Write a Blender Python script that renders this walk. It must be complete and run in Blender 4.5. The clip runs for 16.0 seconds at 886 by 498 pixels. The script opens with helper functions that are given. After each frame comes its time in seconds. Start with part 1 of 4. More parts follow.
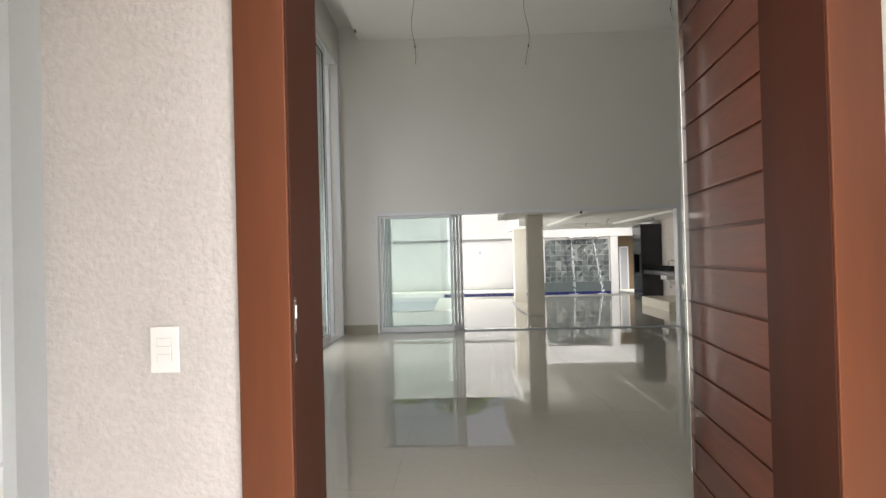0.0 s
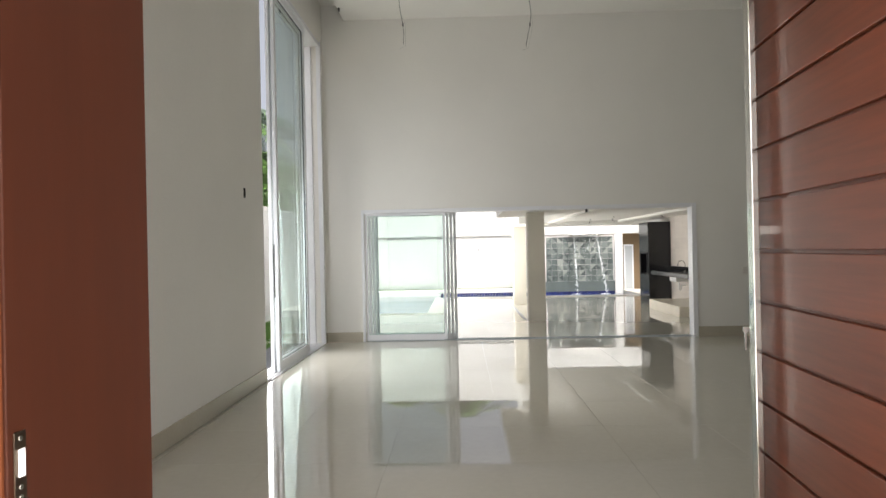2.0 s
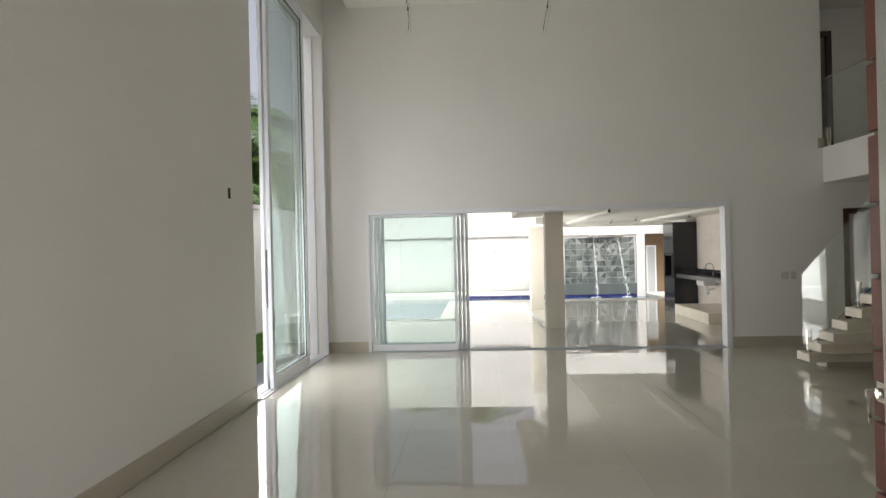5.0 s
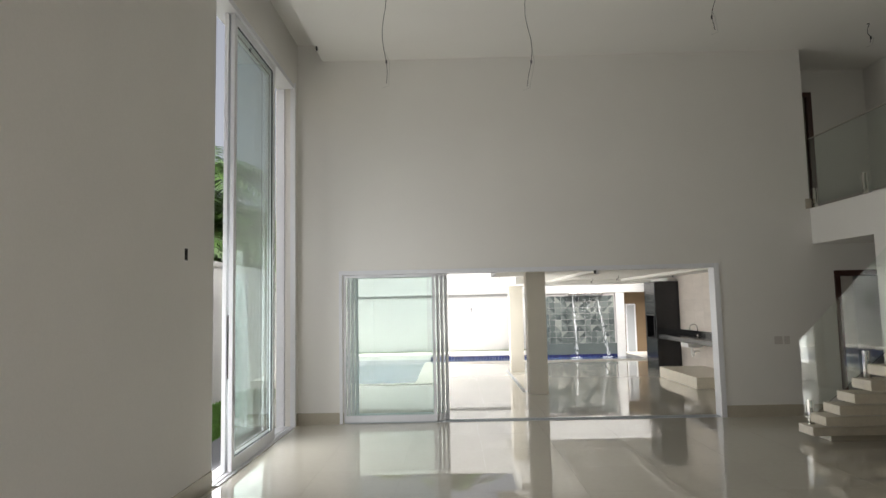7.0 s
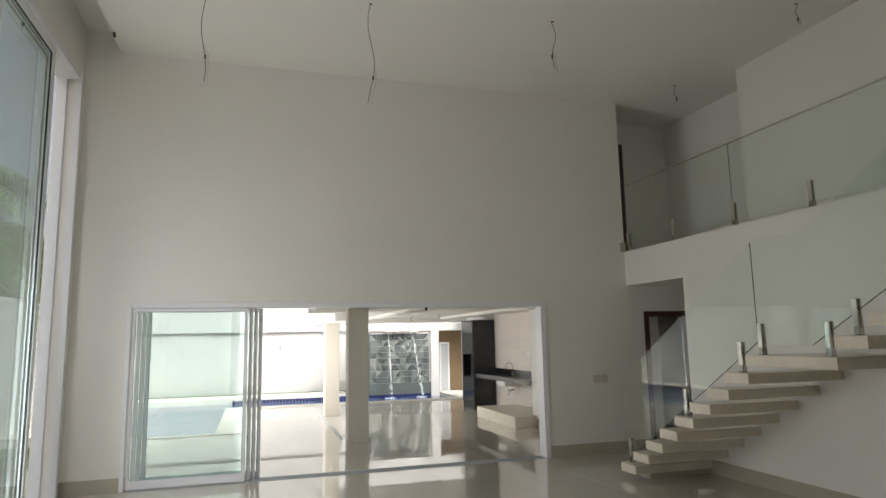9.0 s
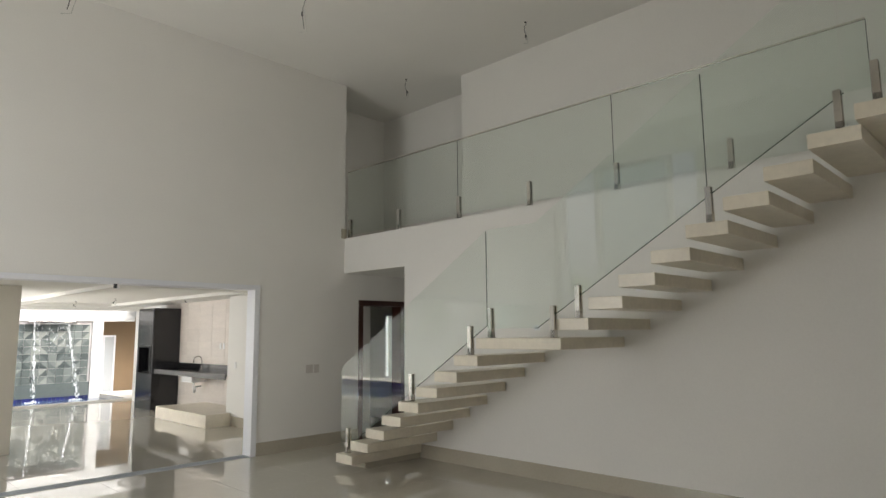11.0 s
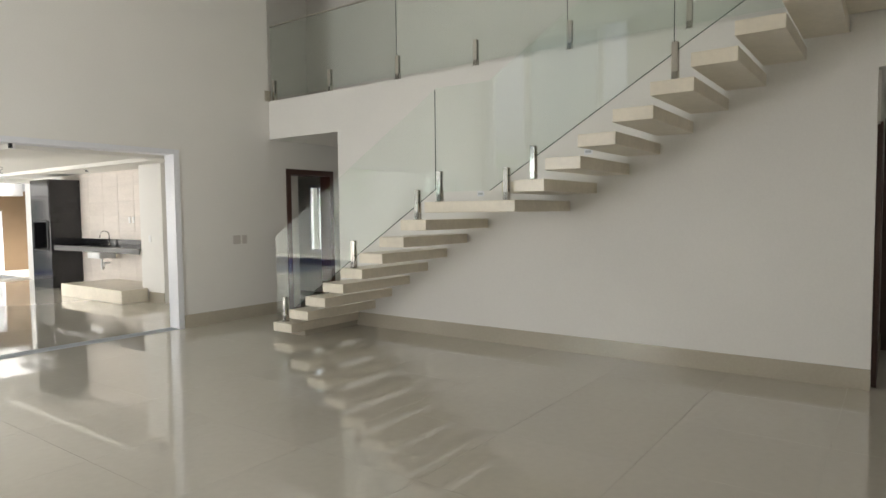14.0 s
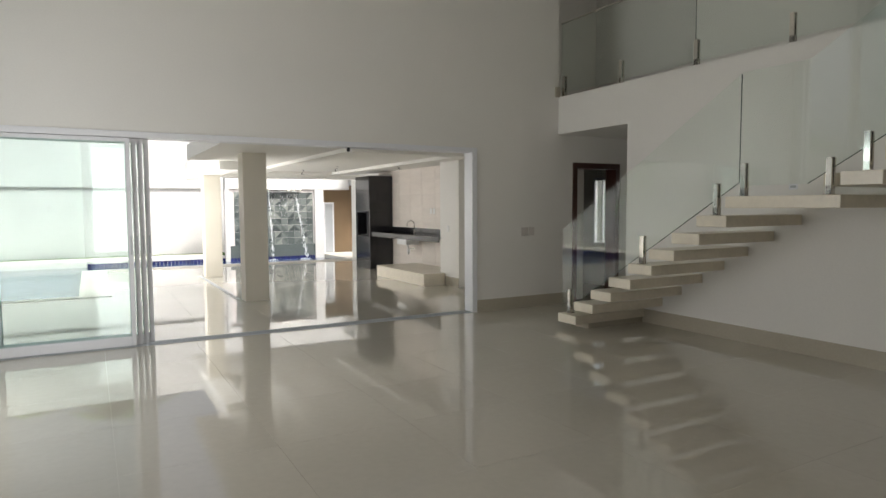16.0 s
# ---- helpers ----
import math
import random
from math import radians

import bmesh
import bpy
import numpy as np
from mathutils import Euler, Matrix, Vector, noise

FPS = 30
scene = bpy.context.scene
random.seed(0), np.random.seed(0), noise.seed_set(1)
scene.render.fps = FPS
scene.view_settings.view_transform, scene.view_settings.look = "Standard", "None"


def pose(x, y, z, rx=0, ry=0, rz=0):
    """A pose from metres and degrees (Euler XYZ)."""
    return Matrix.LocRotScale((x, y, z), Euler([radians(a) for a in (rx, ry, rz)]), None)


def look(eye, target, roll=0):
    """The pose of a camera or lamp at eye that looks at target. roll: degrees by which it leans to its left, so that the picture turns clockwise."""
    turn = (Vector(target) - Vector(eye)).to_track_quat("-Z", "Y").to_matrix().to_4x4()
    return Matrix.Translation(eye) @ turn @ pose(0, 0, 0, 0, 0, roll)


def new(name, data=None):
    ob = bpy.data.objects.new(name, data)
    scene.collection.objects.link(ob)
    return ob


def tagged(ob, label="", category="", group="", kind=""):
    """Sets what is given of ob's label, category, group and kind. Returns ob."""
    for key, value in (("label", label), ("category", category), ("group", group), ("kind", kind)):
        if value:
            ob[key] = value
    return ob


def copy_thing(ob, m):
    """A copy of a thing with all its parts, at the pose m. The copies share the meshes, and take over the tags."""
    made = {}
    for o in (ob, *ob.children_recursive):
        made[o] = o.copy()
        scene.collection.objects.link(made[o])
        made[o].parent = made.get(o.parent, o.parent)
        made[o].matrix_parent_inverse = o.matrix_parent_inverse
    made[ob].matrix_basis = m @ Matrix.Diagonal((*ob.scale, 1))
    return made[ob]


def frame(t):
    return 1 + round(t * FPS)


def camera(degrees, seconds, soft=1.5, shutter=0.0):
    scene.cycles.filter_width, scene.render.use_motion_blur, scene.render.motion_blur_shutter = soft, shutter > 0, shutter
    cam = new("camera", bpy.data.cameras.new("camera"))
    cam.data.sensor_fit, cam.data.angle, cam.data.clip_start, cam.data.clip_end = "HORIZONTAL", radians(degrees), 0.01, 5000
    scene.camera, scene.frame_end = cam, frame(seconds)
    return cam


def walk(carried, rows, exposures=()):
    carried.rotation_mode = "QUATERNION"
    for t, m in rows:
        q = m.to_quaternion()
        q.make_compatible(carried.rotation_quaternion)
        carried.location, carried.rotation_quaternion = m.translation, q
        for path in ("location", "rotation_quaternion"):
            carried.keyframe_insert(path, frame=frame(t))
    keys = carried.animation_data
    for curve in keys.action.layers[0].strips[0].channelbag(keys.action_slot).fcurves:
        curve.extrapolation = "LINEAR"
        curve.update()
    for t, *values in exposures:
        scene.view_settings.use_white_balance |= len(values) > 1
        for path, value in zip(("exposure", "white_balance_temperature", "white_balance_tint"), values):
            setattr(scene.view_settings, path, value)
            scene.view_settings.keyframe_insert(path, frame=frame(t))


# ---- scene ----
cam = camera(70.4, 16.0)

PATH = [
    (0, (2.257, -12.022, 1.444), (2.202, -10.022, 1.468), -1.5),
    (0.5, (2.316, -11.672, 1.529), (2.264, -9.672, 1.548), -1.5),
    (1, (2.341, -11.454, 1.583), (2.284, -9.455, 1.598), -1.3),
    (1.5, (2.351, -11.231, 1.59), (2.297, -9.231, 1.602), -1.2),
    (2, (2.384, -10.982, 1.578), (2.326, -8.983, 1.582), -1.2),
    (2.5, (2.464, -10.823, 1.556), (2.357, -8.826, 1.556), -1.3),
    (3, (2.491, -10.636, 1.538), (2.363, -8.64, 1.53), -1.2),
    (5.5, (2.448, -10.125, 1.67), (2.337, -8.128, 1.684), -1.3),
    (6, (2.422, -10.008, 1.69), (2.31, -8.012, 1.746), -1.2),
    (6.5, (2.409, -9.82, 1.747), (2.322, -7.824, 1.852), -1.2),
    (7, (2.382, -9.652, 1.772), (2.355, -7.66, 1.947), -1.2),
    (7.5, (2.387, -9.442, 1.783), (2.401, -7.458, 2.033), -1.3),
    (8, (2.366, -9.239, 1.775), (2.428, -7.261, 2.063), -1.2),
    (8.5, (2.274, -9.042, 1.78), (2.587, -7.088, 2.064), -1.1),
    (9, (2.18, -8.818, 1.793), (2.752, -6.922, 2.074), -1.1),
    (9.5, (2.128, -8.569, 1.797), (2.874, -6.734, 2.074), -1.1),
    (10, (2.048, -8.351, 1.764), (3.019, -6.624, 2.04), -0.9),
    (12.5, (1.927, -7.552, 1.494), (3.71, -6.652, 1.597), -0.7),
    (13, (1.945, -7.495, 1.493), (3.733, -6.599, 1.462), -0.5),
    (13.5, (1.926, -7.486, 1.5), (3.657, -6.489, 1.405), -0.4),
    (14, (1.867, -7.501, 1.461), (3.484, -6.329, 1.348), -0.6),
    (14.5, (1.898, -7.516, 1.441), (3.364, -6.161, 1.32), -0.4),
    (15, (1.852, -7.497, 1.449), (3.158, -5.988, 1.322), -0.2),
    (15.5, (1.801, -7.491, 1.456), (2.933, -5.847, 1.326), -0.1),
    (16, (1.721, -7.473, 1.498), (2.697, -5.732, 1.363), -0.3),
]
EXPOSURES = [(t, stops, 6500, 10) for t, stops in ((0, 0.95), (1.5, 1.36), (3, 1.54), (5.5, 1.28), (8, 1.2), (10, 1.34), (12.5, 2.19), (14, 2.12), (16, 1.32))]
walk(cam, [(t, look(eye, target, roll)) for t, eye, target, roll in PATH], EXPOSURES)

# ---- plan: hall x 0..7.91, y -10..0; patio y > 0; garden x < -0.3 ----
XR = 7.91           # stair wall
ZC = 5.645          # hall ceiling
ZM = 3.12           # mezzanine floor
ZB = 2.57           # soffit under the mezzanine
HEAD = 2.28         # head of the wide opening
YD = -10.12         # outer face of the entrance jamb
YV = -8.42         # wall beside the back passage
DOOR_OPEN = 95.0    # degrees by which the entrance door stands open

# ---- light ----
world = bpy.data.worlds.new("world")
scene.world = world
world.use_nodes = True
sky = world.node_tree.nodes.new("ShaderNodeTexSky")
sky.sky_type, sky.sun_disc = "NISHITA", False
SUN_ELEV, SUN_AZ = 50.7, 147.5
sky.sun_elevation, sky.sun_rotation = radians(SUN_ELEV), radians(SUN_AZ)
sky.air_density, sky.dust_density, sky.ozone_density = 0.4, 9.0, 0.3
bg = world.node_tree.nodes["Background"]
bg.inputs["Strength"].default_value = 0.145
haze = world.node_tree.nodes.new("ShaderNodeHueSaturation")
haze.inputs["Saturation"].default_value = 0.35
world.node_tree.links.new(sky.outputs["Color"], haze.inputs["Color"])
world.node_tree.links.new(haze.outputs["Color"], bg.inputs["Color"])


def lamp(name, kind, m, energy, colour=(1, 1, 1), angle=None, size=None, size_y=None, spread=180):
    data = bpy.data.lights.new(name, kind)
    data.energy, data.color = energy, colour
    if angle is not None:
        data.angle = angle
    if size is not None:
        data.shape, data.size, data.size_y, data.spread = "RECTANGLE", size, size_y, radians(spread)
    ob = new(name, data)
    ob.matrix_world = m
    return ob


az, el = radians(SUN_AZ), radians(SUN_ELEV)
sun_from = Vector((math.sin(az) * math.cos(el), math.cos(az) * math.cos(el), math.sin(el)))
lamp("sun", "SUN", look(sun_from * 40, (0, 0, 0)), 0.8, (1.0, 0.96, 0.9), angle=radians(0.6))
# sky light in the real openings
lamp("sky_in_tall_window", "AREA", look((-0.5, -2.15, 1.35), (7.88, -4.2, 2.0)), 42, (1.0, 0.985, 0.97), size=2.1, size_y=2.4, spread=180)
lamp("sky_in_back_window", "AREA", look((13.15, -7.75, 3.0), (10.2, -7.9, 0.6)), 30, (1.0, 0.985, 0.96), size=0.8, size_y=0.8)
lamp("sky_in_entrance", "AREA", look((2.55, -10.4, 1.7), (2.75, -6, 1.7)), 20, (1.0, 0.985, 0.96), size=1.5, size_y=2.6)
lamp("sky_in_patio_side", "AREA", look((3.22, 6.7, 1.3), (8.0, 7.5, 1.1)), 40, (1.0, 0.985, 0.96), size=4.6, size_y=2.0)


# ---- materials ----
def material(name, base, rough=0.5, metal=0.0, grain=0.0, grain_scale=40.0, stain=0.0, stain_scale=1.5, bump=0.0, bump_scale=80.0,
             spec=0.5, coat=0.0, stretch=(1, 1, 1), random_value=0.0, rough_var=0.0):
    """A principled surface with colour variation at two scales and fine relief, in object-free world metres."""
    m = bpy.data.materials.new(name)
    m.use_nodes = True
    n, l = m.node_tree.nodes, m.node_tree.links
    b = n["Principled BSDF"]
    b.inputs["Base Color"].default_value = (*base, 1)
    b.inputs["Roughness"].default_value, b.inputs["Metallic"].default_value = rough, metal
    b.inputs["Specular IOR Level"].default_value = spec
    b.inputs["Coat Weight"].default_value = coat
    b.inputs["Coat Roughness"].default_value = min(rough, 0.06)
    geo = n.new("ShaderNodeNewGeometry")
    mapped = n.new("ShaderNodeVectorMath")
    mapped.operation = "MULTIPLY"
    mapped.inputs[1].default_value = stretch
    l.new(geo.outputs["Position"], mapped.inputs[0])

    def noise_at(scale, detail=4.0):
        t = n.new("ShaderNodeTexNoise")
        t.inputs["Scale"].default_value, t.inputs["Detail"].default_value = scale, detail
        l.new(mapped.outputs[0], t.inputs["Vector"])
        return t.outputs["Fac"]

    value = None
    for amount, scale in ((grain, grain_scale), (stain, stain_scale)):
        if amount:
            r = n.new("ShaderNodeMapRange")
            r.inputs["From Min"].default_value, r.inputs["From Max"].default_value = 0.3, 0.7
            r.inputs["To Min"].default_value, r.inputs["To Max"].default_value = 1 - amount, 1 + amount
            l.new(noise_at(scale), r.inputs["Value"])
            if value is None:
                value = r.outputs[0]
            else:
                mul = n.new("ShaderNodeMath")
                mul.operation = "MULTIPLY"
                l.new(value, mul.inputs[0])
                l.new(r.outputs[0], mul.inputs[1])
                value = mul.outputs[0]
    if random_value:
        info = n.new("ShaderNodeObjectInfo")
        r = n.new("ShaderNodeMapRange")
        r.inputs["To Min"].default_value, r.inputs["To Max"].default_value = 1 - random_value, 1 + random_value
        l.new(info.outputs["Random"], r.inputs["Value"])
        if value is None:
            value = r.outputs[0]
        else:
            mul = n.new("ShaderNodeMath")
            mul.operation = "MULTIPLY"
            l.new(value, mul.inputs[0])
            l.new(r.outputs[0], mul.inputs[1])
            value = mul.outputs[0]
    if value is not None:
        scaled = n.new("ShaderNodeVectorMath")
        scaled.operation = "SCALE"
        scaled.inputs[0].default_value = base
        l.new(value, scaled.inputs["Scale"])
        l.new(scaled.outputs[0], b.inputs["Base Color"])
    if rough_var:
        r = n.new("ShaderNodeMapRange")
        r.inputs["To Min"].default_value, r.inputs["To Max"].default_value = max(rough - rough_var, 0.0), rough + rough_var
        l.new(noise_at(3.0), r.inputs["Value"])
        l.new(r.outputs[0], b.inputs["Roughness"])
    if bump:
        bu = n.new("ShaderNodeBump")
        bu.inputs["Strength"].default_value, bu.inputs["Distance"].default_value = bump, 0.01
        l.new(noise_at(bump_scale, 6.0), bu.inputs["Height"])
        l.new(bu.outputs[0], b.inputs["Normal"])
    return m


def glass_material(name, tint, rough=0.0, reflect=0.04, fall=5.0):
    m = bpy.data.materials.new(name)
    m.use_nodes = True
    n, l = m.node_tree.nodes, m.node_tree.links
    n.remove(n["Principled BSDF"])
    out = n["Material Output"]
    clear, gloss, mix, facing = n.new("ShaderNodeBsdfTransparent"), n.new("ShaderNodeBsdfGlossy"), n.new("ShaderNodeMixShader"), n.new("ShaderNodeLayerWeight")
    clear.inputs["Color"].default_value = (*tint, 1)
    gloss.inputs["Roughness"].default_value = rough
    gloss.inputs["Color"].default_value = (0.97, 1.0, 0.99, 1)
    facing.inputs["Blend"].default_value = 0.5
    power, gain = n.new("ShaderNodeMath"), n.new("ShaderNodeMath")
    power.operation, power.inputs[1].default_value = "POWER", fall
    gain.operation, gain.inputs[1].default_value, gain.inputs[2].default_value = "MULTIPLY_ADD", 1.0 - reflect, reflect
    l.new(facing.outputs["Facing"], power.inputs[0])
    l.new(power.outputs[0], gain.inputs[0])
    l.new(gain.outputs[0], mix.inputs[0])
    l.new(clear.outputs[0], mix.inputs[1])
    l.new(gloss.outputs[0], mix.inputs[2])
    l.new(mix.outputs[0], out.inputs["Surface"])
    return m


M = dict(
    wall=material("wall_paint", (0.795, 0.78, 0.742), 0.75, grain=0.015, grain_scale=60, stain=0.025, stain_scale=0.7, bump=0.05, bump_scale=120),
    ceiling=material("ceiling_paint", (0.795, 0.78, 0.735), 0.85, grain=0.01, stain=0.025, stain_scale=0.5, bump=0.04, bump_scale=90),
    pillar=material("pillar_paint", (0.64, 0.60, 0.51), 0.7, grain=0.02, grain_scale=50, stain=0.03, bump=0.05, bump_scale=100),
    outer=material("exterior_texture", (0.58, 0.545, 0.53), 0.9, grain=0.05, grain_scale=50, stain=0.05, stain_scale=1.2, bump=0.6, bump_scale=55),
    garden=material("garden_wall_plaster", (0.48, 0.48, 0.465), 0.9, grain=0.05, grain_scale=25, stain=0.07, stain_scale=0.9, bump=0.7, bump_scale=30),
    floor=material("polished_porcelain", (0.555, 0.525, 0.455), 0.015, grain=0.02, grain_scale=18, stain=0.025, stain_scale=0.8, spec=0.62, coat=0.25, random_value=0.012),
    joint=material("floor_joint", (0.50, 0.465, 0.40), 0.3, grain=0.05),
    skirt=material("porcelain_skirting", (0.46, 0.42, 0.34), 0.22, grain=0.03, stain=0.04),
    tread=material("cream_marble", (0.74, 0.68, 0.56), 0.28, grain=0.04, grain_scale=22, stain=0.06, stain_scale=3.0, stretch=(1, 1, 1)),
    alu=material("white_aluminium", (0.78, 0.79, 0.82), 0.35, grain=0.015, spec=0.5),
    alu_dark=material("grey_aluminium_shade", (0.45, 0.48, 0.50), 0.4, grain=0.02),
    gasket=material("black_gasket", (0.015, 0.016, 0.018), 0.6, grain=0.05),
    seal=material("grey_seal", (0.42, 0.52, 0.50), 0.4, grain=0.05),
    steel=material("polished_steel", (0.62, 0.60, 0.56), 0.12, metal=1.0, grain=0.03, grain_scale=200, stretch=(1, 1, 0.05)),
    wood=material("red_varnished_wood", (0.125, 0.029, 0.0105), 0.42, spec=0.35, grain=0.14, grain_scale=9, stain=0.16, stain_scale=1.1, stretch=(0.35, 0.35, 6.0), bump=0.05, bump_scale=40, coat=0.06, random_value=0.10),
    jamb=material("red_varnished_jamb", (0.115, 0.033, 0.0115), 0.45, spec=0.3, grain=0.05, grain_scale=9, stain=0.12, stain_scale=1.1, stretch=(4, 4, 0.5), coat=0.03),
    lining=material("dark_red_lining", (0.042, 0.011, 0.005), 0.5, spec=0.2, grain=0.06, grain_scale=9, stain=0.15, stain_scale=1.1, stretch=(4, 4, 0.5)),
    bronze=material("dark_bronze", (0.16, 0.12, 0.09), 0.3, metal=1.0, grain=0.05),
    dark_wood=material("dark_stained_wood", (0.055, 0.02, 0.014), 0.35, grain=0.15, grain_scale=12, stain=0.1, stretch=(5, 5, 0.4), coat=0.15),
    grey_leaf=material("grey_beige_lacquer", (0.26, 0.24, 0.20), 0.5, grain=0.04, stain=0.05),
    plastic=material("white_plastic", (0.82, 0.82, 0.81), 0.3, grain=0.005),
    blank=material("dull_blank_plate", (0.60, 0.565, 0.53), 0.5, grain=0.02),
    seam=material("switch_gap_shade", (0.45, 0.45, 0.44), 0.5, grain=0.02),
    black=material("black_granite", (0.014, 0.014, 0.016), 0.12, grain=0.3, grain_scale=220, stain=0.1),
    black_inner=material("soot_and_hole_dark", (0.006, 0.006, 0.006), 0.8, grain=0.1),
    travertine=material("light_wall_tile", (0.70, 0.64, 0.58), 0.45, grain=0.06, grain_scale=14, stain=0.05, stretch=(1, 1, 6), random_value=0.05),
    ochre=material("ochre_paint", (0.20, 0.135, 0.075), 0.8, grain=0.03, stain=0.06),
    pool_tile=material("blue_pool_tile", (0.016, 0.02, 0.09), 0.15, grain=0.15, grain_scale=30, random_value=0.3),
    coping=material("pale_stone_coping", (0.66, 0.63, 0.57), 0.55, grain=0.05, stain=0.05),
    paver=material("dark_stone_paver", (0.12, 0.12, 0.13), 0.7, grain=0.12, stain=0.15, bump=0.2),
    wire=material("wire_sheath", (0.05, 0.05, 0.05), 0.5),
    white_wire=material("pale_wire_sheath", (0.55, 0.55, 0.52), 0.5),
    leaf=material("palm_leaf", (0.05, 0.105, 0.018), 0.45, grain=0.25, grain_scale=3, stain=0.3, stain_scale=1.0),
    bark=material("palm_bark", (0.16, 0.12, 0.08), 0.9, grain=0.2, grain_scale=20, stretch=(1, 1, 4), bump=0.5),
    grass=material("lawn_blades", (0.075, 0.165, 0.025), 0.7, grain=0.3, grain_scale=60, stain=0.2, stain_scale=2),
    earth=material("ground_earth", (0.16, 0.14, 0.10), 0.95, grain=0.15, stain=0.2),
    roof=material("roof_slab", (0.5, 0.48, 0.45), 0.9, grain=0.05, stain=0.1),
    water=material("pool_water", (0.10, 0.15, 0.23), 0.03, spec=0.8, bump=0.08, bump_scale=6, grain=0.05, grain_scale=4),
    glass=glass_material("clear_green_glass", (0.905, 0.945, 0.937)),
    tall_glass=glass_material("tinted_window_glass", (0.74, 0.82, 0.81), reflect=0.08, fall=3.0),
    rail_glass=glass_material("rail_glass", (0.95, 0.975, 0.96), reflect=0.05),
    edge=material("glass_edge", (0.06, 0.10, 0.085), 0.2, grain=0.05),
)
GREYS = [material("triangle_tile_" + w, c, 0.35, grain=0.06, grain_scale=20, stain=0.05) for w, c in
         (("dark", (0.043, 0.054, 0.053)), ("mid", (0.079, 0.094, 0.09)), ("light", (0.13, 0.144, 0.137)), ("pale", (0.216, 0.23, 0.209)))]


# ---- shaping ----
def box(bm, x0, y0, z0, x1, y1, z1, bevel=0.0):
    verts = [bm.verts.new(p) for p in ((x0, y0, z0), (x1, y0, z0), (x1, y1, z0), (x0, y1, z0), (x0, y0, z1), (x1, y0, z1), (x1, y1, z1), (x0, y1, z1))]
    faces = [bm.faces.new([verts[i] for i in f]) for f in ((0, 3, 2, 1), (4, 5, 6, 7), (0, 1, 5, 4), (1, 2, 6, 5), (2, 3, 7, 6), (3, 0, 4, 7))]
    if bevel:
        edges = list({e for f in faces for e in f.edges})
        bmesh.ops.bevel(bm, geom=edges, offset=bevel, segments=2, affect="EDGES", profile=0.5)
    return bm


def boxes(*rows, bevel=0.0):
    bm = bmesh.new()
    for r in rows:
        box(bm, min(r[0], r[3]), min(r[1], r[4]), min(r[2], r[5]), max(r[0], r[3]), max(r[1], r[4]), max(r[2], r[5]), bevel)
    return bm


def prism(points, axis, lo, hi):
    """A flat outline of (u, v) pairs, thickened along an axis: x takes (y, z), y takes (x, z), z takes (x, y)."""
    bm = bmesh.new()

    def at(u, v, w):
        return {"x": (w, u, v), "y": (u, w, v), "z": (u, v, w)}[axis]

    a = [bm.verts.new(at(u, v, lo)) for u, v in points]
    b = [bm.verts.new(at(u, v, hi)) for u, v in points]
    bm.faces.new(a)
    bm.faces.new(b[::-1])
    for i in range(len(a)):
        j = (i + 1) % len(a)
        bm.faces.new((a[i], b[i], b[j], a[j]))
    bmesh.ops.recalc_face_normals(bm, faces=bm.faces)
    return bm


def tube(path, radius, sides=8, cap=True, bm=None):
    """A round bar along a line of points; radius is one number or one a point."""
    bm = bm or bmesh.new()
    pts = [Vector(p) for p in path]
    radii = radius if isinstance(radius, (list, tuple)) else [radius] * len(pts)
    rings = []
    side = None
    for i, p in enumerate(pts):
        d = (pts[min(i + 1, len(pts) - 1)] - pts[max(i - 1, 0)]).normalized()
        if side is None:
            side = d.orthogonal().normalized()
        side = (side - d * side.dot(d)).normalized()
        up = d.cross(side)
        rings.append([bm.verts.new(p + radii[i] * (math.cos(a) * side + math.sin(a) * up)) for a in (2 * math.pi * k / sides for k in range(sides))])
    for a, b in zip(rings, rings[1:]):
        for k in range(sides):
            f = bm.faces.new((a[k], a[(k + 1) % sides], b[(k + 1) % sides], b[k]))
            f.smooth = True
    if cap:
        bm.faces.new(rings[0][::-1])
        bm.faces.new(rings[-1])
    return bm


def mesh_of(name, bm, mat):
    bmesh.ops.recalc_face_normals(bm, faces=bm.faces)
    me = bpy.data.meshes.new(name)
    bm.to_mesh(me)
    bm.free()
    for m in (mat if isinstance(mat, list) else [mat]):
        me.materials.append(M[m] if isinstance(m, str) else m)
    return me


def part(name, bm, mat, parent=None, label="", m=None):
    ob = new(name, bm if isinstance(bm, bpy.types.Mesh) else mesh_of(name, bm, mat))
    ob.parent = parent
    if m is not None:
        ob.matrix_basis = m
    return tagged(ob, label=label)


def structure(name, bm, mat, label, category):
    return tagged(part(name, bm, mat), label, category, kind="structure")


def thing(name, label, category, at=(0, 0, 0), group=""):
    e = new(name)
    e.location = at
    e.empty_display_size = 0.1
    return tagged(e, label, category, group)


# ---- ground and floors ----
structure("ground", boxes((-900, -900, -0.5, 900, 900, -0.3)), "earth", "bare earth under the garden and beyond the walls", "ground")
structure("lawn_base", boxes((-2.15, -10, -0.3, -0.92, 4.4, -0.03)), "grass", "green lawn ground", "lawn")
structure("pavement_west", boxes((-0.92, -10.1, -0.3, -0.3, 4.4, -0.02)), "paver", "dark stone path beside the house", "pavement")
structure("porch_floor", boxes((-3, -13.2, -0.3, 7, -10.1, -0.02)), "coping", "pale stone porch floor before the entrance", "floor")
floor = structure("floor", boxes((-0.3, -10.1, -0.3, 12.9, 0.0, -0.006)), "joint", "polished cream porcelain floor of the hall", "floor")
